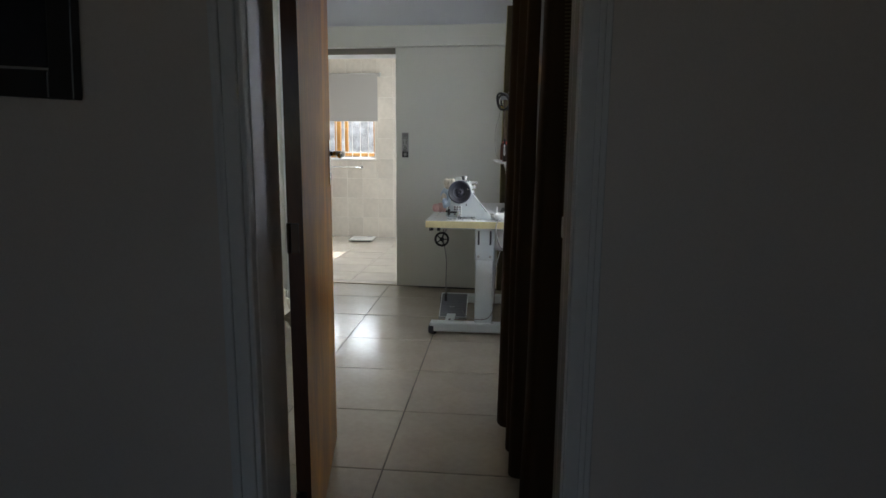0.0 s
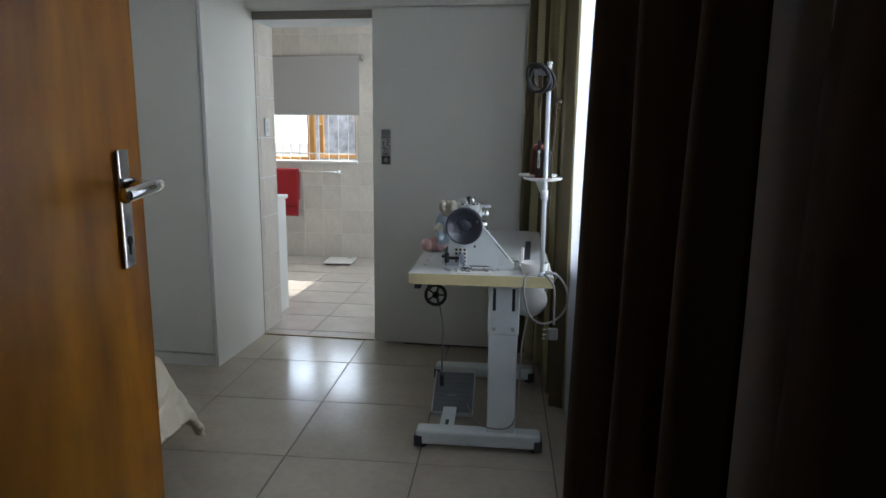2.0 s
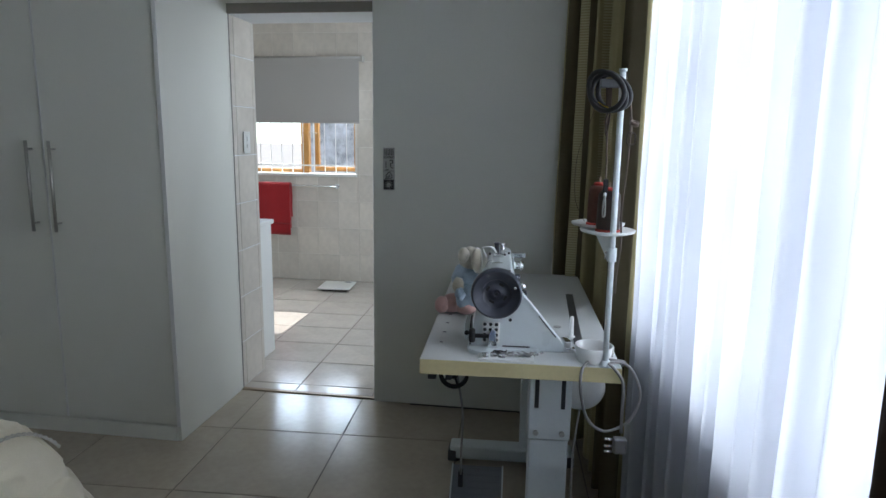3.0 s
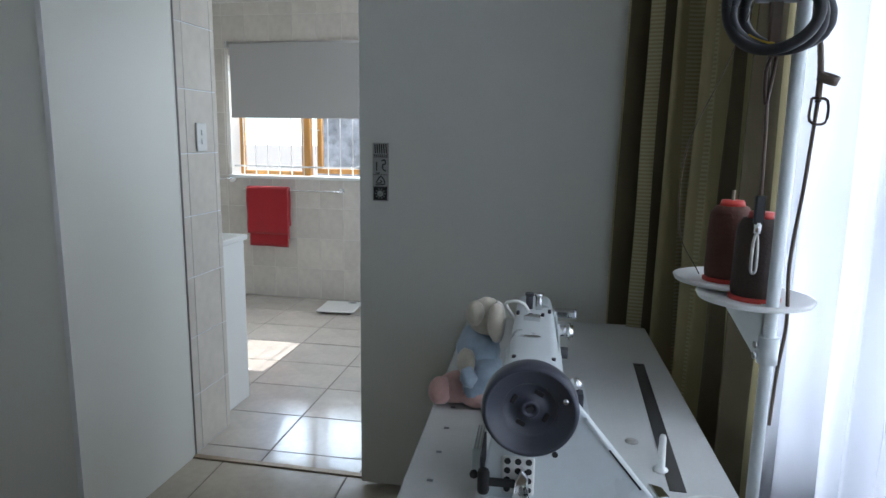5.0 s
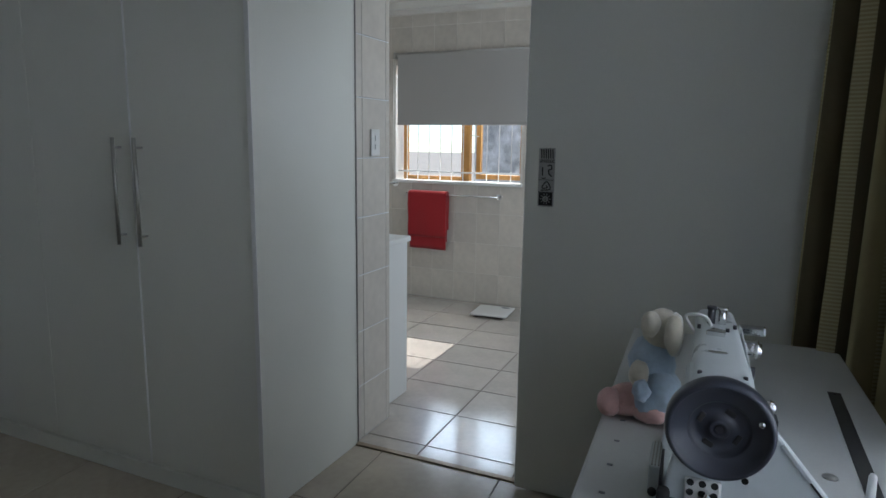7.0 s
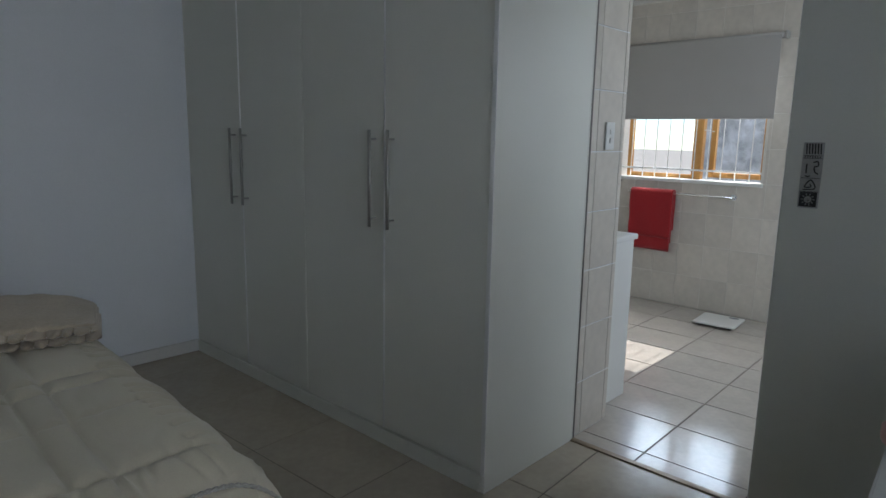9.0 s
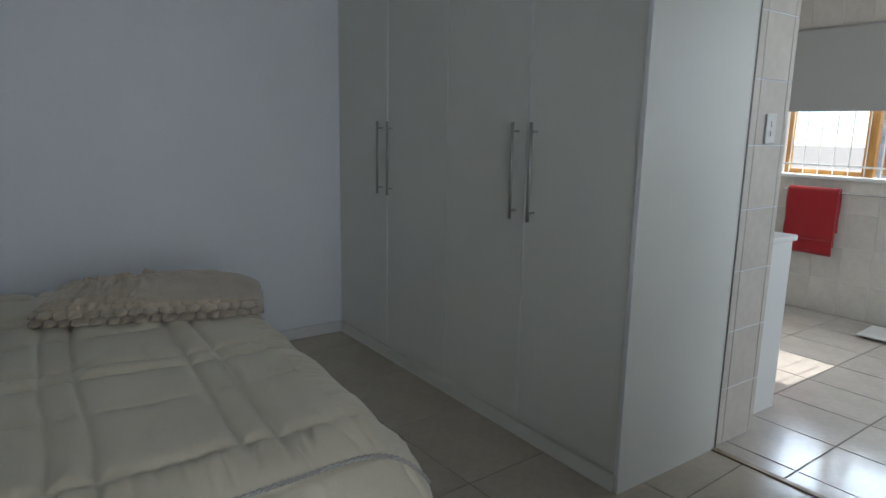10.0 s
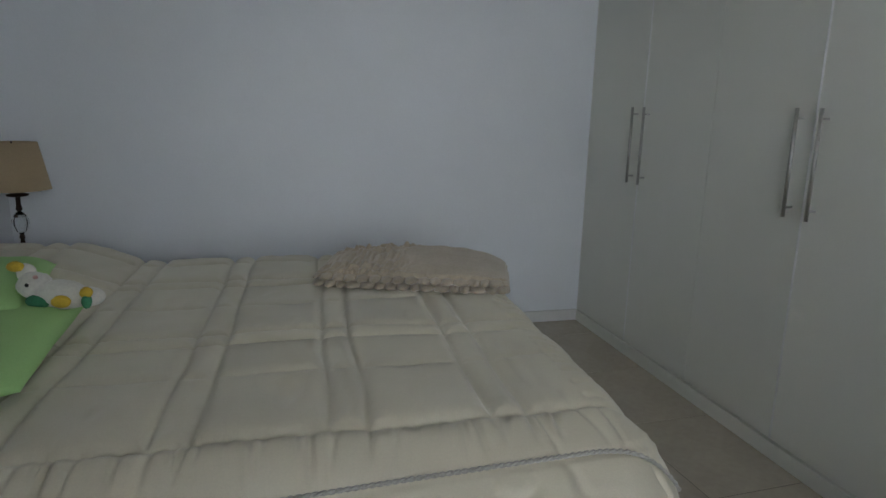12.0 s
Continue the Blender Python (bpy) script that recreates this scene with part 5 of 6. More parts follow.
def sewing_machine():
    t = sew("sewing_machine", "white industrial sewing machine with a slate-grey handwheel", "sewing machine")
    # bed plate
    part("bed_plate", box(-0.150, 0.055, 0.098, 0.640, TZ - 0.002, TZ + 0.010, 0.003), M["white"], t)
    # column and belt guard: a plate that slopes down to one side
    guard = [(-0.142, 0.0), (0.148, 0.0), (0.140, 0.012), (0.012, 0.165), (-0.020, 0.205), (-0.105, 0.212), (-0.122, 0.150), (-0.136, 0.060)]
    to_up = Matrix.Translation((0, 0.121, TZ)) @ pose(0, 0, 0, 90, 0, 0)
    part("belt_guard", prism(guard, 0.0, 0.016, 0.004, to_up), M["white"], t)
    lip = Matrix.Translation((0, 0.1035, TZ)) @ pose(0, 0, 0, 90, 0, 0)
    part("guard_seam", prism([(0.052, 0.106), (0.054, 0.108), (0.104, 0.048), (0.102, 0.046)], -0.0010, 0.0006, 0, lip), M["ink"], t, "dark seam along the sloping guard")
    part("guard_lip", prism([(0.012, 0.1545), (0.017, 0.1575), (0.054, 0.1125), (0.049, 0.1095)], -0.0010, 0.0030, 0.0008, lip), M["white"], t)
    part("column", box(-0.118, -0.018, 0.119, 0.260, TZ + 0.006, TZ + 0.213, 0.012, seg=3), M["white"], t)
    # arm, tapering away from the wheel
    b = bmesh.new()
    sect = []
    for y, w, z0, z1 in ((0.118, 0.041, 0.120, 0.219), (0.135, 0.045, 0.118, 0.222), (0.30, 0.044, 0.118, 0.222), (0.56, 0.041, 0.112, 0.214), (0.64, 0.040, 0.085, 0.210), (0.655, 0.034, 0.090, 0.204)):
        ring = []
        for k in range(24):
            a = 2 * math.pi * k / 24
            cx, cz = math.cos(a), math.sin(a)
            x = -0.066 + w * math.copysign(abs(cx) ** 0.38, cx)
            z = TZ + (z0 + z1) / 2 + (z1 - z0) / 2 * math.copysign(abs(cz) ** 0.38, cz)
            ring.append(b.verts.new((x, y, z)))
        sect.append(ring)
    for r0, r1 in zip(sect, sect[1:]):
        for k in range(24):
            f = b.faces.new([r0[k], r0[(k + 1) % 24], r1[(k + 1) % 24], r1[k]])
            f.smooth = True
    b.faces.new(sect[0])
    b.faces.new(list(reversed(sect[-1])))
    bmesh.ops.recalc_face_normals(b, faces=list(b.faces))
    arm = part("arm", b, M["white"], t)
    part("side_panel", box(-0.0225, -0.019, 0.20, 0.52, TZ + 0.135, TZ + 0.205, 0.001), M["white"], arm)
    part("needle_head", box(-0.102, -0.030, 0.575, 0.645, TZ + 0.070, TZ + 0.150, 0.012, seg=3), M["white"], t)
    part("needle_bar", rod((-0.066, 0.61, TZ + 0.012), (-0.066, 0.61, TZ + 0.075), 0.0045), M["chrome"], t)
    part("presser_bar", rod((-0.066, 0.632, TZ + 0.020), (-0.066, 0.632, TZ + 0.075), 0.0045), M["chrome"], t)
    part("presser_foot", box(-0.078, -0.054, 0.585, 0.64, TZ + 0.010, TZ + 0.018, 0.003), M["chrome"], t)
    # handwheel
    Y = 0.062
    wheel = lathe([(0.0, 0.050), (0.040, 0.050), (0.062, 0.046), (0.0695, 0.040), (0.0725, 0.030), (0.0725, 0.012), (0.0700, 0.004), (0.0665, 0.0012), (0.0635, 0.003), (0.0610, 0.0090), (0.0430, 0.0120), (0.0400, 0.0150), (0.0385, 0.0200), (0.0150, 0.0200), (0.0140, 0.0140), (0.0120, 0.0125), (0.0085, 0.0125), (0.0075, 0.0160), (0.0, 0.0160)], 64, Matrix.Translation((-0.069, Y, TZ + 0.175)) @ pose(0, 0, 0, -90, 0, 0))
    w = part("handwheel", wheel, M["wheel"], t, "slate-grey dished handwheel")
    for k in range(4):
        a = k * math.pi / 2 + 0.5
        m = Matrix.Translation((-0.069, Y + 0.0195, TZ + 0.175)) @ pose(0, 0, 0, 0, math.degrees(a), 0) @ Matrix.Translation((0.0275, 0, 0))
        part("vent", moved(box(-0.0035, 0.0035, -0.0015, 0.0015, -0.0075, 0.0075, 0.001), m), M["ink"], w)
    part("hub_bolt", rod((-0.069, Y + 0.012, TZ + 0.175), (-0.069, Y + 0.017, TZ + 0.175), 0.0058, 6), M["dark"], w)
    part("marker_screw", ellipsoid((-0.069 + 0.052, Y + 0.008, TZ + 0.194), (0.0055, 0.004, 0.0055), seg=12), M["chrome"], w)
    # fittings on the arm's top
    part("thread_post", rod((-0.058, 0.50, TZ + 0.212), (-0.058, 0.50, TZ + 0.246), 0.0075, 14), M["chrome"], t)
    part("thread_post", rod((-0.078, 0.50, TZ + 0.212), (-0.078, 0.50, TZ + 0.246), 0.0075, 14), M["dark"], t)
    for x in (-0.058, -0.078):
        part("post_cap", rod((x, 0.50, TZ + 0.244), (x, 0.50, TZ + 0.250), 0.0095, 14), M["dark"] if x < -0.07 else M["chrome"], t)
    part("clip", prism([(-0.016, 0), (0.016, -0.006), (0.018, 0.014), (-0.004, 0.022)], 0, 0.014, 0.001, Matrix.Translation((-0.072, 0.40, TZ + 0.214))), M["chrome"], t)
    part("guide_plate", prism([(0.016 * math.cos(a * 0.5236), 0.007 * math.sin(a * 0.5236)) for a in range(12)], 0, 0.004, 0, Matrix.Translation((-0.070, 0.285, TZ + 0.219))), M["chrome"], t)
    for x, y in ((-0.098, 0.175), (-0.034, 0.172), (-0.100, 0.45), (-0.036, 0.47), (-0.05, 0.44)):
        part("screw", rod((x, y, TZ + 0.216), (x, y, TZ + 0.2235), 0.0035, 10), M["dark"], t)
    part("wire_guide", tube([(-0.098, 0.47, TZ + 0.19), (-0.125, 0.46, TZ + 0.232), (-0.110, 0.45, TZ + 0.243), (-0.090, 0.45, TZ + 0.240), (-0.078, 0.46, TZ + 0.222)], 0.0032, 8, 6), M["plastic"], t)
    # tension parts on the side
    b = rod((-0.027, 0.475, TZ + 0.178), (0.014, 0.475, TZ + 0.178), 0.013, 18)
    rod((0.003, 0.475, TZ + 0.178), (0.008, 0.475, TZ + 0.178), 0.019, 18, b)
    part("tension_dial", b, M["chrome"], t)
    part("take_up", box(-0.026, 0.022, 0.50, 0.520, TZ + 0.198, TZ + 0.216, 0.004), M["chrome"], t)
    part("side_knob", rod((-0.027, 0.455, TZ + 0.138), (0.004, 0.455, TZ + 0.138), 0.012, 16), M["dark"], t)
    part("side_lever", tube([(-0.021, 0.44, TZ + 0.15), (-0.014, 0.38, TZ + 0.12), (-0.012, 0.30, TZ + 0.09)], 0.004, 8, 6), M["dark"], t)
    part("round_knob", ellipsoid((0.006, 0.215, TZ + 0.165), (0.011, 0.010, 0.012), seg=16), M["chrome"], t)
    part("knob_stem", rod((-0.020, 0.215, TZ + 0.163), (0.004, 0.215, TZ + 0.165), 0.005, 10), M["chrome"], t)
    part("rubber_pad", box(0.006, 0.020, 0.205, 0.235, TZ + 0.118, TZ + 0.150, 0.003), M["dark"], t)
    part("pad_arm", box(-0.022, 0.008, 0.212, 0.228, TZ + 0.126, TZ + 0.140, 0.002), M["dark"], t)
    # winder on the guard's foot
    b = box(-0.108, -0.058, 0.098, 0.105, TZ + 0.022, TZ + 0.085, 0.003)
    pl = part("spotted_plate", b, M["plastic"], t, "white plate with dark round spots")
    for i in range(3):
        for j in range(4):
            if (i, j) != (1, 1):
                part("spot", rod((-0.100 + i * 0.0165, 0.0985, TZ + 0.032 + j * 0.0155), (-0.100 + i * 0.0165, 0.0968, TZ + 0.032 + j * 0.0155), 0.0052, 10), M["ink"], pl)
    b = box(-0.136, -0.086, 0.084, 0.094, TZ + 0.040, TZ + 0.052, 0.003)
    lathe([(0.0, 0), (0.008, 0), (0.0095, 0.004), (0.0095, 0.034), (0.008, 0.038), (0, 0.038)], 14, pose(-0.136, 0.088, TZ + 0.028), b)
    part("winder_lever", b, M["ink"], t, "black winder lever with knob")
    part("lever_knob", ellipsoid((-0.152, 0.100, TZ + 0.050), (0.007, 0.007, 0.007), seg=12), M["ink"], t)
    part("winder_lug", prism([(-0.016, 0), (0.012, 0), (0.008, 0.05), (-0.002, 0.062), (-0.012, 0.04)], 0, 0.016, 0.003, Matrix.Translation((-0.076, 0.098, TZ + 0.012)) @ pose(0, 0, 0, 90, 0, 0)), M["chrome"], t)
    part("bobbin_case", prism([(-0.1 + 0.045 * math.cos(a * 0.3491), 0.082 + 0.03 * math.sin(a * 0.3491)) for a in range(18)], TZ, TZ + 0.012, 0.002), M["white"], t)
    part("long_slot", box(-0.048, 0.030, 0.1020, 0.1055, TZ + 0.012, TZ + 0.015), M["ink"], t)
    part("guard_hole", rod((-0.028, 0.1055, TZ + 0.092), (-0.028, 0.1035, TZ + 0.092), 0.0048, 14), M["ink"], t)
    part("side_fin", box(-0.162, -0.144, 0.16, 0.25, TZ + 0.010, TZ + 0.062, 0.003), M["white"], t)
    for k in range(3):
        part("fin_groove", box(-0.158 + k * 0.005, -0.156 + k * 0.005, 0.162, 0.248, TZ + 0.0615, TZ + 0.0635), M["pewter"], t)
    part("edge_lever", box(-0.144, -0.140, 0.11, 0.20, TZ + 0.010, TZ + 0.075, 0.001), M["dark"], t)
    b = box(0.120, 0.160, 0.105, 0.128, TZ, TZ + 0.014, 0.003)
    prism([(0.128, 0.10), (0.150, 0.108), (0.142, 0.14), (0.120, 0.15)], TZ + 0.012, TZ + 0.036, 0.004, None, b)
    part("tip_clamp", b, M["chrome"], t)
    for x, y in ((0.045, 0.088), (0.065, 0.092), (0.05, 0.076)):
        part("small_screw", rod((x, y, TZ), (x, y, TZ + 0.006), 0.005, 10), M["chrome"], t)


sewing_machine()


def table_items():
    t = sew("accessory_tray", "small clear tray of bobbins and dark thread scraps", "tray", z=TZ)
    part("tray", box(-0.115, 0.040, 0.010, 0.062, 0.0, 0.006, 0.002), M["plastic"], t)
    rnd = random.Random(3)
    for k in range(3):
        part("bobbin", lathe([(0.0, 0.006), (0.010, 0.006), (0.010, 0.008), (0.004, 0.008), (0.004, 0.014), (0.010, 0.014), (0.010, 0.016), (0, 0.016)], 14, pose(-0.095 + k * 0.023, 0.028 + 0.008 * (k % 2), 0)), M["chrome"], t)
    b = bmesh.new()
    for k in range(14):
        x, y = rnd.uniform(-0.06, 0.028), rnd.uniform(0.022, 0.052)
        pts = [(x + rnd.uniform(-0.018, 0.018), y + rnd.uniform(-0.008, 0.008), 0.007 + rnd.uniform(0, 0.010)) for _ in range(5)]
        tube(pts, 0.0016, 5, 4, b)
    part("thread_scraps", b, M["cable"], t, "tangled grey thread")
    b = bmesh.new()
    for k in range(5):
        x, y = rnd.uniform(-0.07, -0.03), rnd.uniform(0.035, 0.055)
        tube([(x + rnd.uniform(-0.014, 0.014), y + rnd.uniform(-0.008, 0.008), 0.008 + rnd.uniform(0, 0.014)) for _ in range(4)], 0.0018, 5, 4, b)
    part("dark_scraps", b, M["ink"], t)
    t = sew("steel_ruler", "long dark steel ruler lying on the sewing table", "ruler", z=TZ)
    m = pose(0.193, 0.50, 0, 0, 0, -2.6)
    part("blade", moved(box(-0.0135, 0.0135, -0.31, 0.31, 0.0, 0.0015), m), M["ruler"], t)
    part("hang_hole", moved(rod((0, 0.297, 0.0013), (0, 0.297, 0.0019), 0.003), m), M["ink"], t)
    t = sew("spool_pin", "white plastic spool pin standing on the sewing table", "spool pin", z=TZ)
    part("pin", lathe([(0.0, 0), (0.013, 0), (0.013, 0.003), (0.0075, 0.006), (0.0065, 0.04), (0.0060, 0.062), (0.004, 0.067), (0, 0.068)], 20, pose(0.163, 0.258, 0)), M["plastic"], t)
    t = sew("hole_cap", "round grey metal cap set in the table", "cap", z=TZ)
    part("cap", lathe([(0.0, 0), (0.013, 0), (0.012, 0.0018), (0, 0.002)], 24, pose(0.128, 0.362, 0)), M["pewter"], t)
    for k, y in enumerate((0.155, 0.255, 0.355, 0.455)):
        t = sew("measure_mark", "small grey tick mark with a strip stuck on the table", "mark", "marks along the table", z=TZ)
        part("tick", box(-0.236, -0.226, y - 0.003, y + 0.003, 0, 0.0012), M["grey"], t)
    t = sew("thread_cup", "open white plastic cup standing by the thread stand", "cup", z=TZ)
    part("cup", lathe([(0.0, 0.0), (0.044, 0.0), (0.047, 0.004), (0.052, 0.044), (0.0495, 0.044), (0.0450, 0.007), (0, 0.005)], 40, pose(0.205, 0.060, 0)), M["plastic"], t)
    part("clip", box(0.252, 0.264, 0.075, 0.095, 0.004, 0.036, 0.003), M["plastic"], t)


table_items()


def table_toys():
    t = sew("plush_toy", "soft cream plush toy lying beside the sewing machine", "toy", z=TZ)
    b = ellipsoid((-0.170, 0.52, 0.185), (0.040, 0.048, 0.044), None, None, 22, 0.15, 1)
    ellipsoid((-0.190, 0.48, 0.205), (0.020, 0.022, 0.030), b, (20, 0, 0), 16, 0.1, 2)
    ellipsoid((-0.145, 0.455, 0.195), (0.018, 0.018, 0.040), b, (-12, 0, 0), 16, 0.1, 3)
    part("head", b, M["toy_cream"], t)
    part("ear", ellipsoid((-0.142, 0.475, 0.190), (0.016, 0.014, 0.046), None, (-8, 0, 0), 16, 0.1, 6), M["toy_white"], t)
    b = ellipsoid((-0.185, 0.52, 0.115), (0.048, 0.055, 0.060), None, None, 22, 0.15, 4)
    ellipsoid((-0.170, 0.50, 0.055), (0.050, 0.065, 0.055), b, None, 22, 0.2, 5)
    part("jacket", b, M["toy_blue"], t, "pale blue fleece body")
    part("arm", ellipsoid((-0.205, 0.455, 0.105), (0.020, 0.026, 0.030), None, (20, 0, 0), 16, 0.15, 7), M["toy_cream"], t)
    part("cuff", ellipsoid((-0.198, 0.43, 0.080), (0.018, 0.022, 0.026), None, (30, 0, 0), 16, 0.3, 8), M["toy_blue"], t)
    b = ellipsoid((-0.215, 0.50, 0.030), (0.060, 0.05, 0.032), None, None, 20, 0.2, 9)
    ellipsoid((-0.262, 0.472, 0.030), (0.026, 0.032, 0.030), b, None, 16, 0.15, 12)
    part("leg", b, M["toy_pink"], t, "pink fleece leg")
    part("leg", ellipsoid((-0.178, 0.465, 0.024), (0.038, 0.028, 0.025), None, None, 16, 0.2, 11), M["toy_pink"], t)
    part("eye", ellipsoid((-0.203, 0.495, 0.200), (0.004, 0.004, 0.004), seg=8), M["ink"], t)


table_toys()


def thread_stand():
    t = sew("thread_stand", "tall white thread stand with two discs on the sewing table", "thread stand", z=TZ)
    px, py = 0.231, 0.016
    part("pole", rod((px, py, 0.0), (px, py, 0.775), 0.0080, 18), M["white"], t)
    part("base_nut", lathe([(0.0, 0), (0.018, 0), (0.018, 0.006), (0.012, 0.008), (0.012, 0.016), (0, 0.016)], 20, pose(px, py, 0)), M["white"], t)
    part("sleeve", rod((px, py, 0.290), (px, py, 0.325), 0.0125, 18), M["white"], t)
    part("top_bracket", box(px - 0.055, px + 0.008, py - 0.008, py + 0.010, 0.735, 0.757, 0.003), M["grey"], t, "bent steel top bracket")
    part("top_cap", rod((px, py, 0.775), (px, py, 0.782), 0.0105, 18), M["white"], t)
    arms = ((0.224, 0.066, 0.360), (0.208, 0.142, 0.368))
    for i, (x, y, z) in enumerate(arms):
        run = Vector((x - px, y - py, 0))
        reach = run.length
        run.normalize()
        side = run.cross(Vector((0, 0, 1)))
        m = Matrix(((run.x, 0, side.x, px), (run.y, 0, side.y, py), (0, 1, side.z, 0), (0, 0, 0, 1)))
        gusset = [(0.010, 0.288), (0.016, 0.288), (reach + 0.022, z - 0.012), (reach + 0.022, z - 0.004), (0.010, z - 0.004)]
        br = part("disc_bracket", prism(gusset, -0.006, 0.006, 0.0015, m), M["white"], t, "folded white steel bracket")
        part("disc", lathe([(0.0, z - 0.003), (0.05, z - 0.004), (0.071, z + 0.002), (0.074, z + 0.008), (0.071, z + 0.009), (0.05, z + 0.003), (0, z + 0.003)], 44, pose(x, y, 0)), M["plastic"], t, "round white spool disc")
        part("spindle", rod((x, y, z), (x, y, z + 0.135), 0.0026, 8), M["brass"], t)
        part("bolt", rod((px - 0.013, py, 0.314 - i * 0.014), (px - 0.018, py, 0.314 - i * 0.014), 0.005, 6), M["chrome"], br)
    for (x, y, z), m, lab in ((arms[0], "thread_dark", "dark brown thread cone with a red base on the thread stand"), (arms[1], "thread_brown", "reddish brown thread cone with a red base on the thread stand")):
        c = sew("thread_cone", lab, "thread cone", "thread cones", z=TZ)
        part("thread", lathe([(0.0, z + 0.008), (0.0295, z + 0.008), (0.0310, z + 0.016), (0.0300, z + 0.080), (0.0285, z + 0.102), (0.022, z + 0.112), (0.012, z + 0.114), (0, z + 0.114)], 40, pose(x, y, 0)), M[m], c)
        part("cone_base", lathe([(0.0, z + 0.003), (0.033, z + 0.003), (0.033, z + 0.007), (0.028, z + 0.010), (0, z + 0.010)], 36, pose(x, y, 0)), M["red_plastic"], c, "red plastic rim")
        part("cone_top", lathe([(0.0, z + 0.112), (0.018, z + 0.112), (0.015, z + 0.121), (0.005, z + 0.121), (0, z + 0.121)], 28, pose(x, y, 0)), M["red_plastic"], c)
    # belts hung over the top
    for k, (rx, rz, off, r) in enumerate(((0.059, 0.045, 0.0, 0.0074), (0.056, 0.042, 0.015, 0.0070), (0.061, 0.047, -0.013, 0.0066))):
        b = sew("drive_belt", "coiled black rubber drive belt hung on the thread stand", "belt", "coiled drive belts", z=TZ)
        d, nrm = Vector((-0.60, 0.80, 0)), Vector((0.80, 0.60, 0))
        pts = []
        for i in range(25):
            a = 2 * math.pi * i / 24
            pts.append(Vector((px - 0.034, py - 0.002, 0.736)) + d * (rx * math.cos(a)) + Vector((0, 0, rz * math.sin(a) - 0.010 + 0.012 * math.cos(a))) + nrm * (off + 0.006 * math.sin(2 * a + k)))
        part("loop", tube(pts, r, 8, 5), M["black"], b)
        if k == 0:
            mk = []
            for i in range(7):
                a = 2 * math.pi * (17.5 + i * 0.45) / 24
                mk.append(Vector((px - 0.034, py - 0.002, 0.736)) + d * ((rx - 0.007) * math.cos(a)) + Vector((0, 0, (rz - 0.007) * math.sin(a) - 0.010 + 0.012 * math.cos(a))) - nrm * 0.004)
            part("print_line", tube(mk, 0.0016, 5, 3), M["toy_yellow"], b, "faded yellow printing")
    # straps
    s = sew("clip_strap", "thin dark strap with a metal clip hanging from the thread stand", "strap", "hanging straps", z=TZ)
    cx, cy = px - 0.026, py + 0.004
    part("strap", tube([(px - 0.038, py, 0.745), (px - 0.032, cy, 0.66), (px - 0.028, cy, 0.57), (cx, cy, 0.500)], 0.0026, 6, 6), M["leather"], s)
    part("sleeve", box(cx - 0.0062, cx + 0.0062, cy - 0.004, cy + 0.004, 0.470, 0.506, 0.002), M["black"], s, "black rubber sleeve")
    part("swivel", rod((cx, cy, 0.472), (cx, cy, 0.458), 0.0045, 12), M["chrome"], s)
    part("hook", tube([(cx, cy, 0.460), (cx - 0.0035, cy, 0.445), (cx - 0.0035, cy, 0.412), (cx - 0.0005, cy, 0.407), (cx + 0.0025, cy, 0.413), (cx + 0.0020, cy, 0.440), (cx, cy, 0.458)], 0.0020, 8, 6), M["steel"], s, "steel snap hook")
    s = sew("clip_strap", "short dark strap with a spring clip hanging from the thread stand", "strap", "hanging straps", z=TZ)
    part("strap", box(px - 0.036, px - 0.024, py - 0.002, py + 0.001, 0.672, 0.745, 0.0008), M["leather"], s)
    part("spring_clip", tube([(px - 0.030, py, 0.676), (px - 0.036, py, 0.655), (px - 0.033, py, 0.618), (px - 0.028, py, 0.650), (px - 0.026, py, 0.672)], 0.0024, 7, 6), M["bronze"], s)
    s = sew("buckle_strap", "brown leather strap with buckle and long cord on the thread stand", "strap", "hanging straps", z=TZ)
    part("strap", tube([(px + 0.012, py + 0.012, 0.745), (px + 0.024, py + 0.012, 0.70), (px + 0.029, py + 0.010, 0.66), (px + 0.030, py + 0.010, 0.620)], 0.0036, 8, 6), M["leather"], s)
    part("loop", lathe([(0.009, -0.005), (0.012, -0.005), (0.012, 0.005), (0.009, 0.005), (0.009, -0.005)], 20, pose(px + 0.038, py + 0.008, 0.648, 20, 15, 0)), M["leather"], s)
    part("buckle", tube([(px + 0.022, py + 0.008, 0.625), (px + 0.040, py + 0.008, 0.622), (px + 0.040, py + 0.008, 0.596), (px + 0.022, py + 0.008, 0.598), (px + 0.022, py + 0.008, 0.625)], 0.0018, 6, 4), M["bronze"], s)
    part("cord", tube([(px + 0.030, py + 0.010, 0.62), (px + 0.026, py + 0.012, 0.52), (px + 0.020, py + 0.014, 0.42), (px + 0.024, py + 0.014, 0.34), (px + 0.018, py + 0.012, 0.27), (px + 0.016, py + 0.012, 0.20)], 0.0024, 7, 7), M["leather"], s)
    part("thin_thread", tube([(px - 0.050, py + 0.02, 0.74), (px - 0.060, py + 0.10, 0.66), (px - 0.085, py + 0.16, 0.56), (px - 0.085, py + 0.17, 0.44), (px - 0.060, py + 0.13, 0.378)], 0.0008, 5, 6), M["leather"], t)


thread_stand()


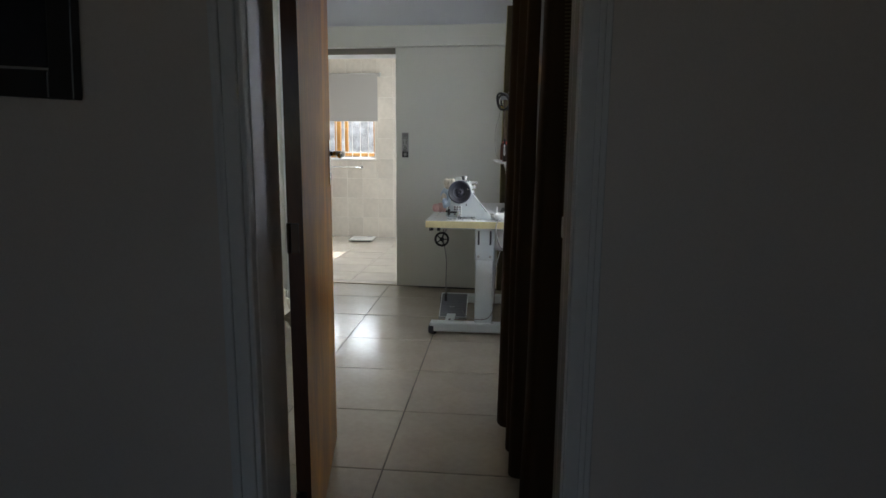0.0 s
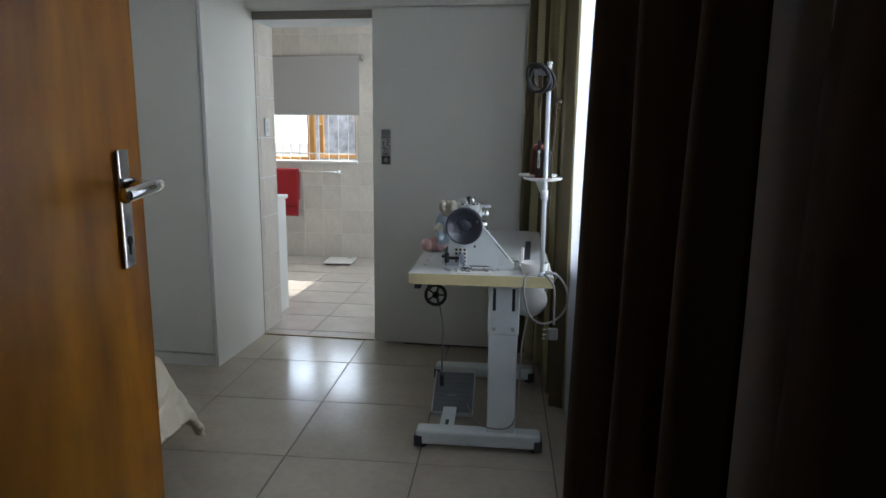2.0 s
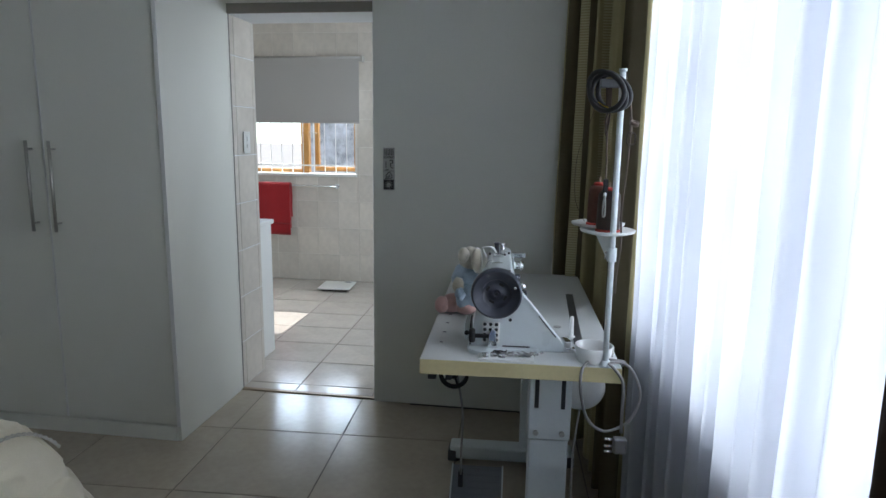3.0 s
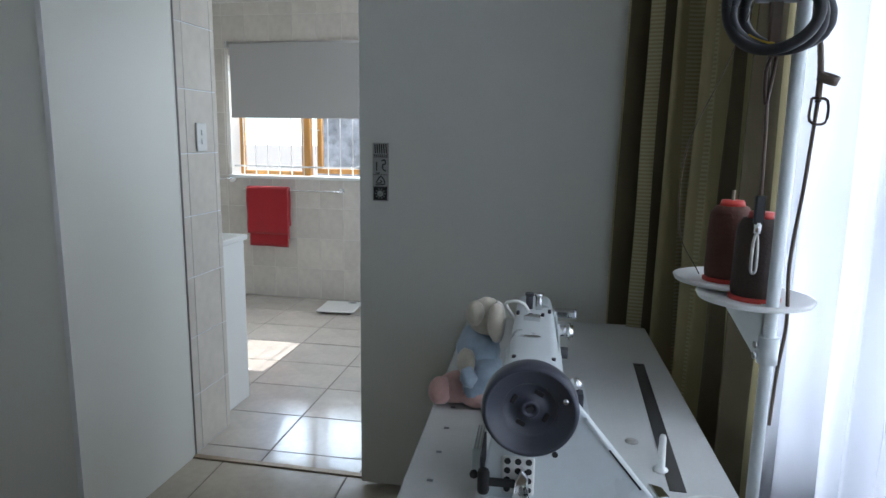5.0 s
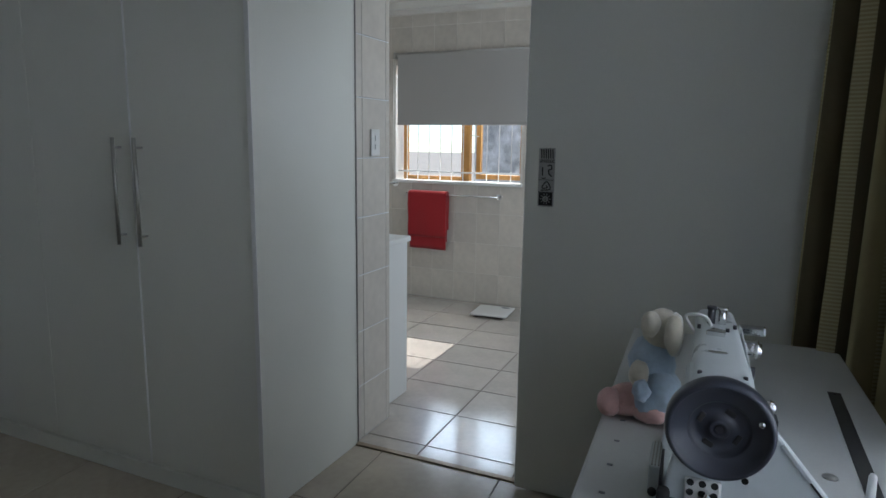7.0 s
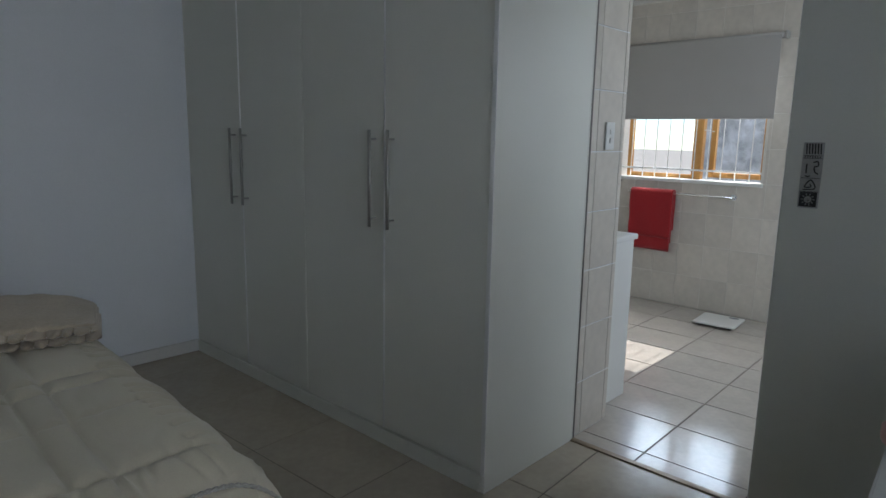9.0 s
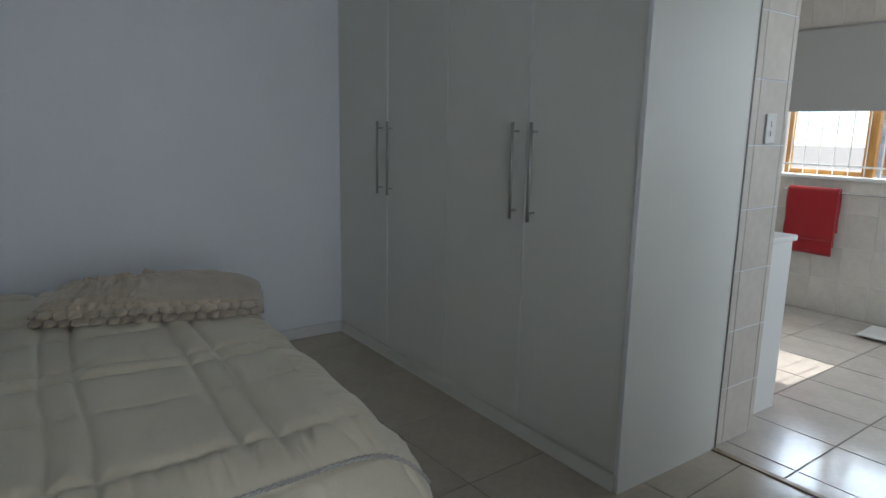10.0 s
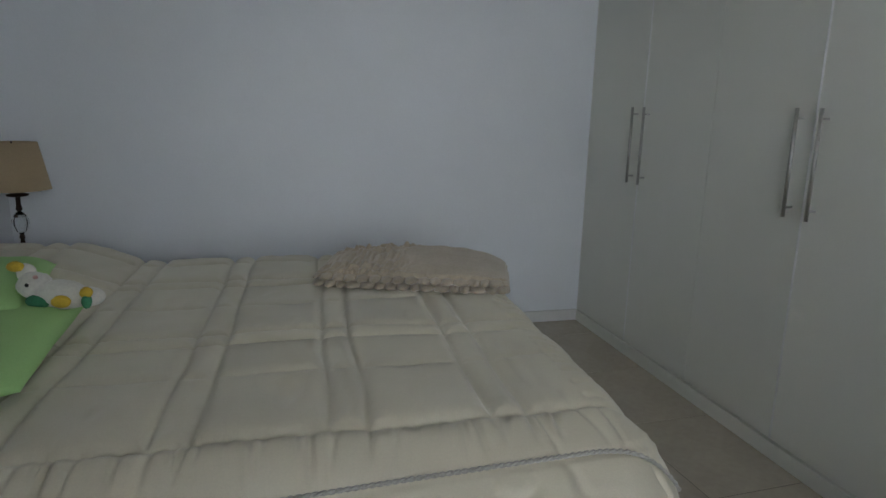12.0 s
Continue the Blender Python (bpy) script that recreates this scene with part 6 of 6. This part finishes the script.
def cables():
    t = sew("power_cable", "grey looped power cable with a three-pin plug hanging off the table", "cable")
    part("cable", tube([(0.225, 0.29, 0.61), (0.262, 0.20, 0.66), (0.290, 0.06, 0.75), (0.262, 0.03, TZ + 0.012), (0.215, 0.040, TZ + 0.010), (0.180, 0.012, TZ + 0.006), (0.165, -0.010, TZ - 0.02), (0.168, -0.014, 0.68), (0.190, -0.010, 0.61), (0.240, 0.0, 0.575), (0.305, 0.02, 0.60), (0.335, 0.04, 0.66), (0.320, 0.05, 0.72), (0.285, 0.03, TZ + 0.004), (0.240, 0.015, TZ + 0.010), (0.252, -0.008, TZ + 0.002), (0.277, -0.010, 0.72), (0.280, -0.006, 0.64), (0.282, -0.004, 0.575)], 0.0042, 8, 7), M["cable"], t)
    p = part("plug", box(0.262, 0.298, -0.016, 0.010, 0.515, 0.560, 0.006, seg=3), M["cable"], t, "grey three-pin plug")
    for dx, dz in ((0.0, 0.016), (0.0, -0.004), (0.0, -0.020)):
        part("pin", rod((0.262 + dx, -0.003, 0.538 + dz), (0.240 + dx, -0.003, 0.538 + dz), 0.0038, 8), M["chrome"], p)
    t = sew("pedal_cable", "thin dark cable trailing from the motor past the pedal", "cable")
    part("cable", tube([(0.195, 0.20, 0.56), (0.168, 0.10, 0.45), (0.162, 0.06, 0.30), (0.158, 0.035, 0.20), (0.12, 0.02, 0.135), (0.03, 0.055, 0.118), (-0.03, 0.20, 0.10), (-0.06, 0.33, 0.095)], 0.0032, 7, 7), M["cable"], t)


cables()

# ---- outdoors seen through the bathroom window ----


def garden():
    # added block that fills the right pane; its mottled colour paints the shadows there
    t = thing("outbuilding", "added grey outbuilding behind the bathroom, mottled shadows put into its colour", "building")
    part("wall", box(-3.30, 1.5, 11.0, 12.6, -0.16, 2.5, 0.01), M["garden_grey"], t)
    part("roof", box(-3.45, 1.7, 10.8, 12.8, 2.5, 2.62, 0.01), M["garden_wall"], t)


garden()

# ---- floor and wall tiles ----


def clip(poly, x0, x1, y0, y1):
    """The polygon cut to a rectangle."""
    for axis, lim, keep in ((0, x0, 1), (0, x1, -1), (1, y0, 1), (1, y1, -1)):
        out = []
        for i, p in enumerate(poly):
            q = poly[(i + 1) % len(poly)]
            a, b = keep * (p[axis] - lim) >= 0, keep * (q[axis] - lim) >= 0
            if a:
                out.append(p)
            if a != b:
                f = (lim - p[axis]) / (q[axis] - p[axis])
                out.append((p[0] + f * (q[0] - p[0]), p[1] + f * (q[1] - p[1])))
        poly = out
        if len(poly) < 3:
            return []
    return poly


def tile_mesh(name, poly, depth, soft, material):
    """A tile with a softened upper rim, upper face at z 0, centred where poly is."""
    cx = sum(p[0] for p in poly) / len(poly)
    cy = sum(p[1] for p in poly) / len(poly)
    n = len(poly)
    verts, faces = [], []
    for inset, z in ((0.0, -depth), (0.0, -soft), (soft, 0.0)):
        for x, y in poly:
            d = math.hypot(x - cx, y - cy) or 1.0
            k = max(0.0, 1 - inset * 1.3 / d)
            verts.append((cx + (x - cx) * k, cy + (y - cy) * k, z))
    for r in (0, 1):
        for i in range(n):
            k = (i + 1) % n
            faces.append((r * n + i, r * n + k, (r + 1) * n + k, (r + 1) * n + i))
    faces.append(tuple(range(2 * n, 3 * n)))
    me = bpy.data.meshes.new(name)
    me.from_pydata(verts, [], faces)
    me.materials.append(material)
    return me


def lay_floor(parent, origin, turn, dx, dy, joint, area, material):
    x0, x1, y0, y1 = area
    c, s = math.cos(radians(turn)), math.sin(radians(turn))
    whole = [(-dx / 2 + joint / 2, -dy / 2 + joint / 2), (dx / 2 - joint / 2, -dy / 2 + joint / 2), (dx / 2 - joint / 2, dy / 2 - joint / 2), (-dx / 2 + joint / 2, dy / 2 - joint / 2)]
    shared = tile_mesh("tile", whole, 0.007, 0.0012, material)
    rnd = random.Random(7)
    for i in range(-14, 15):
        for j in range(-16, 17):
            u, v = (i + 0.5) * dx, (j + 0.5) * dy
            cx, cy = origin[0] + u * c - v * s, origin[1] + u * s + v * c
            corners = [(cx + p[0] * c - p[1] * s, cy + p[0] * s + p[1] * c) for p in whole]
            cut = clip(corners, x0, x1, y0, y1)
            if not cut:
                continue
            full = all(x0 <= p[0] <= x1 and y0 <= p[1] <= y1 for p in corners)
            dz = rnd.uniform(-0.0006, 0.0)
            if full:
                ob = new("tile", shared)
                ob.matrix_world = pose(cx, cy, dz, rnd.uniform(-0.05, 0.05), rnd.uniform(-0.05, 0.05), turn)
            else:
                ob = new("tile", tile_mesh("tile_cut", cut, 0.007, 0.0012, material))
                ob.matrix_world = pose(0, 0, dz)
            ob.parent = parent


floor = bpy.data.objects["floor"]
lay_floor(floor, (-0.840, 4.796), 2.6, 0.535, 0.535, 0.005, (LEFT_X, WALL_X, DOOR_Y - 0.18, 5.206), M["tile"])
lay_floor(floor, (-0.70, 1.30), 0.0, 0.535, 0.535, 0.005, (-1.3, 1.3, -2.2, DOOR_Y - 0.18), M["tile"])
lay_floor(bpy.data.objects["floor_bathroom"], (-1.253, 5.684), 1.0, 0.427, 0.347, 0.006, (-3.2, WALL_X, 5.236, BATH_END - 0.006), M["btile"])


def lay_wall(parent, place, w, h, joint, u0, u1, v0, v1, start, holes, material, skip=0.0):
    """Tiles over a wall: place maps (u, v, 0) of the wall into the world; holes are rectangles left free."""
    shared = None
    nu, nv = int((u1 - u0) / w) + 3, int((v1 - v0) / h) + 2
    for i in range(-1, nu):
        for j in range(0, nv):
            a, b = start + i * w, v0 + j * h
            rect = [(a + joint / 2, b + joint / 2), (a + w - joint / 2, b + joint / 2), (a + w - joint / 2, b + h - joint / 2), (a + joint / 2, b + h - joint / 2)]
            pieces = [(u0, u1, v0, v1)]
            for hx0, hx1, hz0, hz1 in holes:
                nxt = []
                for q0, q1, r0, r1 in pieces:
                    if a + w <= hx0 or a >= hx1 or b + h <= hz0 or b >= hz1:
                        nxt.append((q0, q1, r0, r1))
                        continue
                    nxt.append((q0, min(q1, hx0), r0, r1))
                    nxt.append((max(q0, hx1), q1, r0, r1))
                    nxt.append((max(q0, hx0), min(q1, hx1), r0, min(r1, hz0)))
                    nxt.append((max(q0, hx0), min(q1, hx1), max(r0, hz1), r1))
                pieces = nxt
            for q in pieces:
                cut = clip(rect, *q) if q[0] < q[1] and q[2] < q[3] else []
                if not cut:
                    continue
                if len(cut) == 4 and all(abs(c[0] - d[0]) + abs(c[1] - d[1]) < 1e-6 for c, d in zip(cut, rect)):
                    if shared is None:
                        shared = tile_mesh("wall_tile", [(p[0] - a, p[1] - b) for p in rect], 0.008, 0.0012, material)
                    ob = new("tile", shared)
                    ob.matrix_world = place @ pose(a, b, 0)
                else:
                    ob = new("tile", tile_mesh("wall_tile_cut", cut, 0.008, 0.0012, material))
                    ob.matrix_world = place
                ob.parent = parent


north_face = Matrix(((1, 0, 0, 0), (0, 0, -1, BATH_END - 0.0022), (0, 1, 0, 0), (0, 0, 0, 1)))
lay_wall(bath_wall, north_face, 0.20, 0.25, 0.004, -3.2, WALL_X, 0.0, 2.34, -3.2, [(BWX0 - 0.02, BWX1 + 0.02, BWZ0 - 0.022, BWZ1)], M["wtile"])
reveal_face = Matrix(((0, 0, 1, OPL + 0.0022), (1, 0, 0, 0), (0, 1, 0, 0), (0, 0, 0, 1)))
wall_north = bpy.data.objects["wall_north"]
lay_wall(wall_north, reveal_face, 0.20, 0.25, 0.004, PART_Y + 0.012, BATH_Y + 0.002, 0.0, OPT, PART_Y + 0.07, [], M["wtile"])
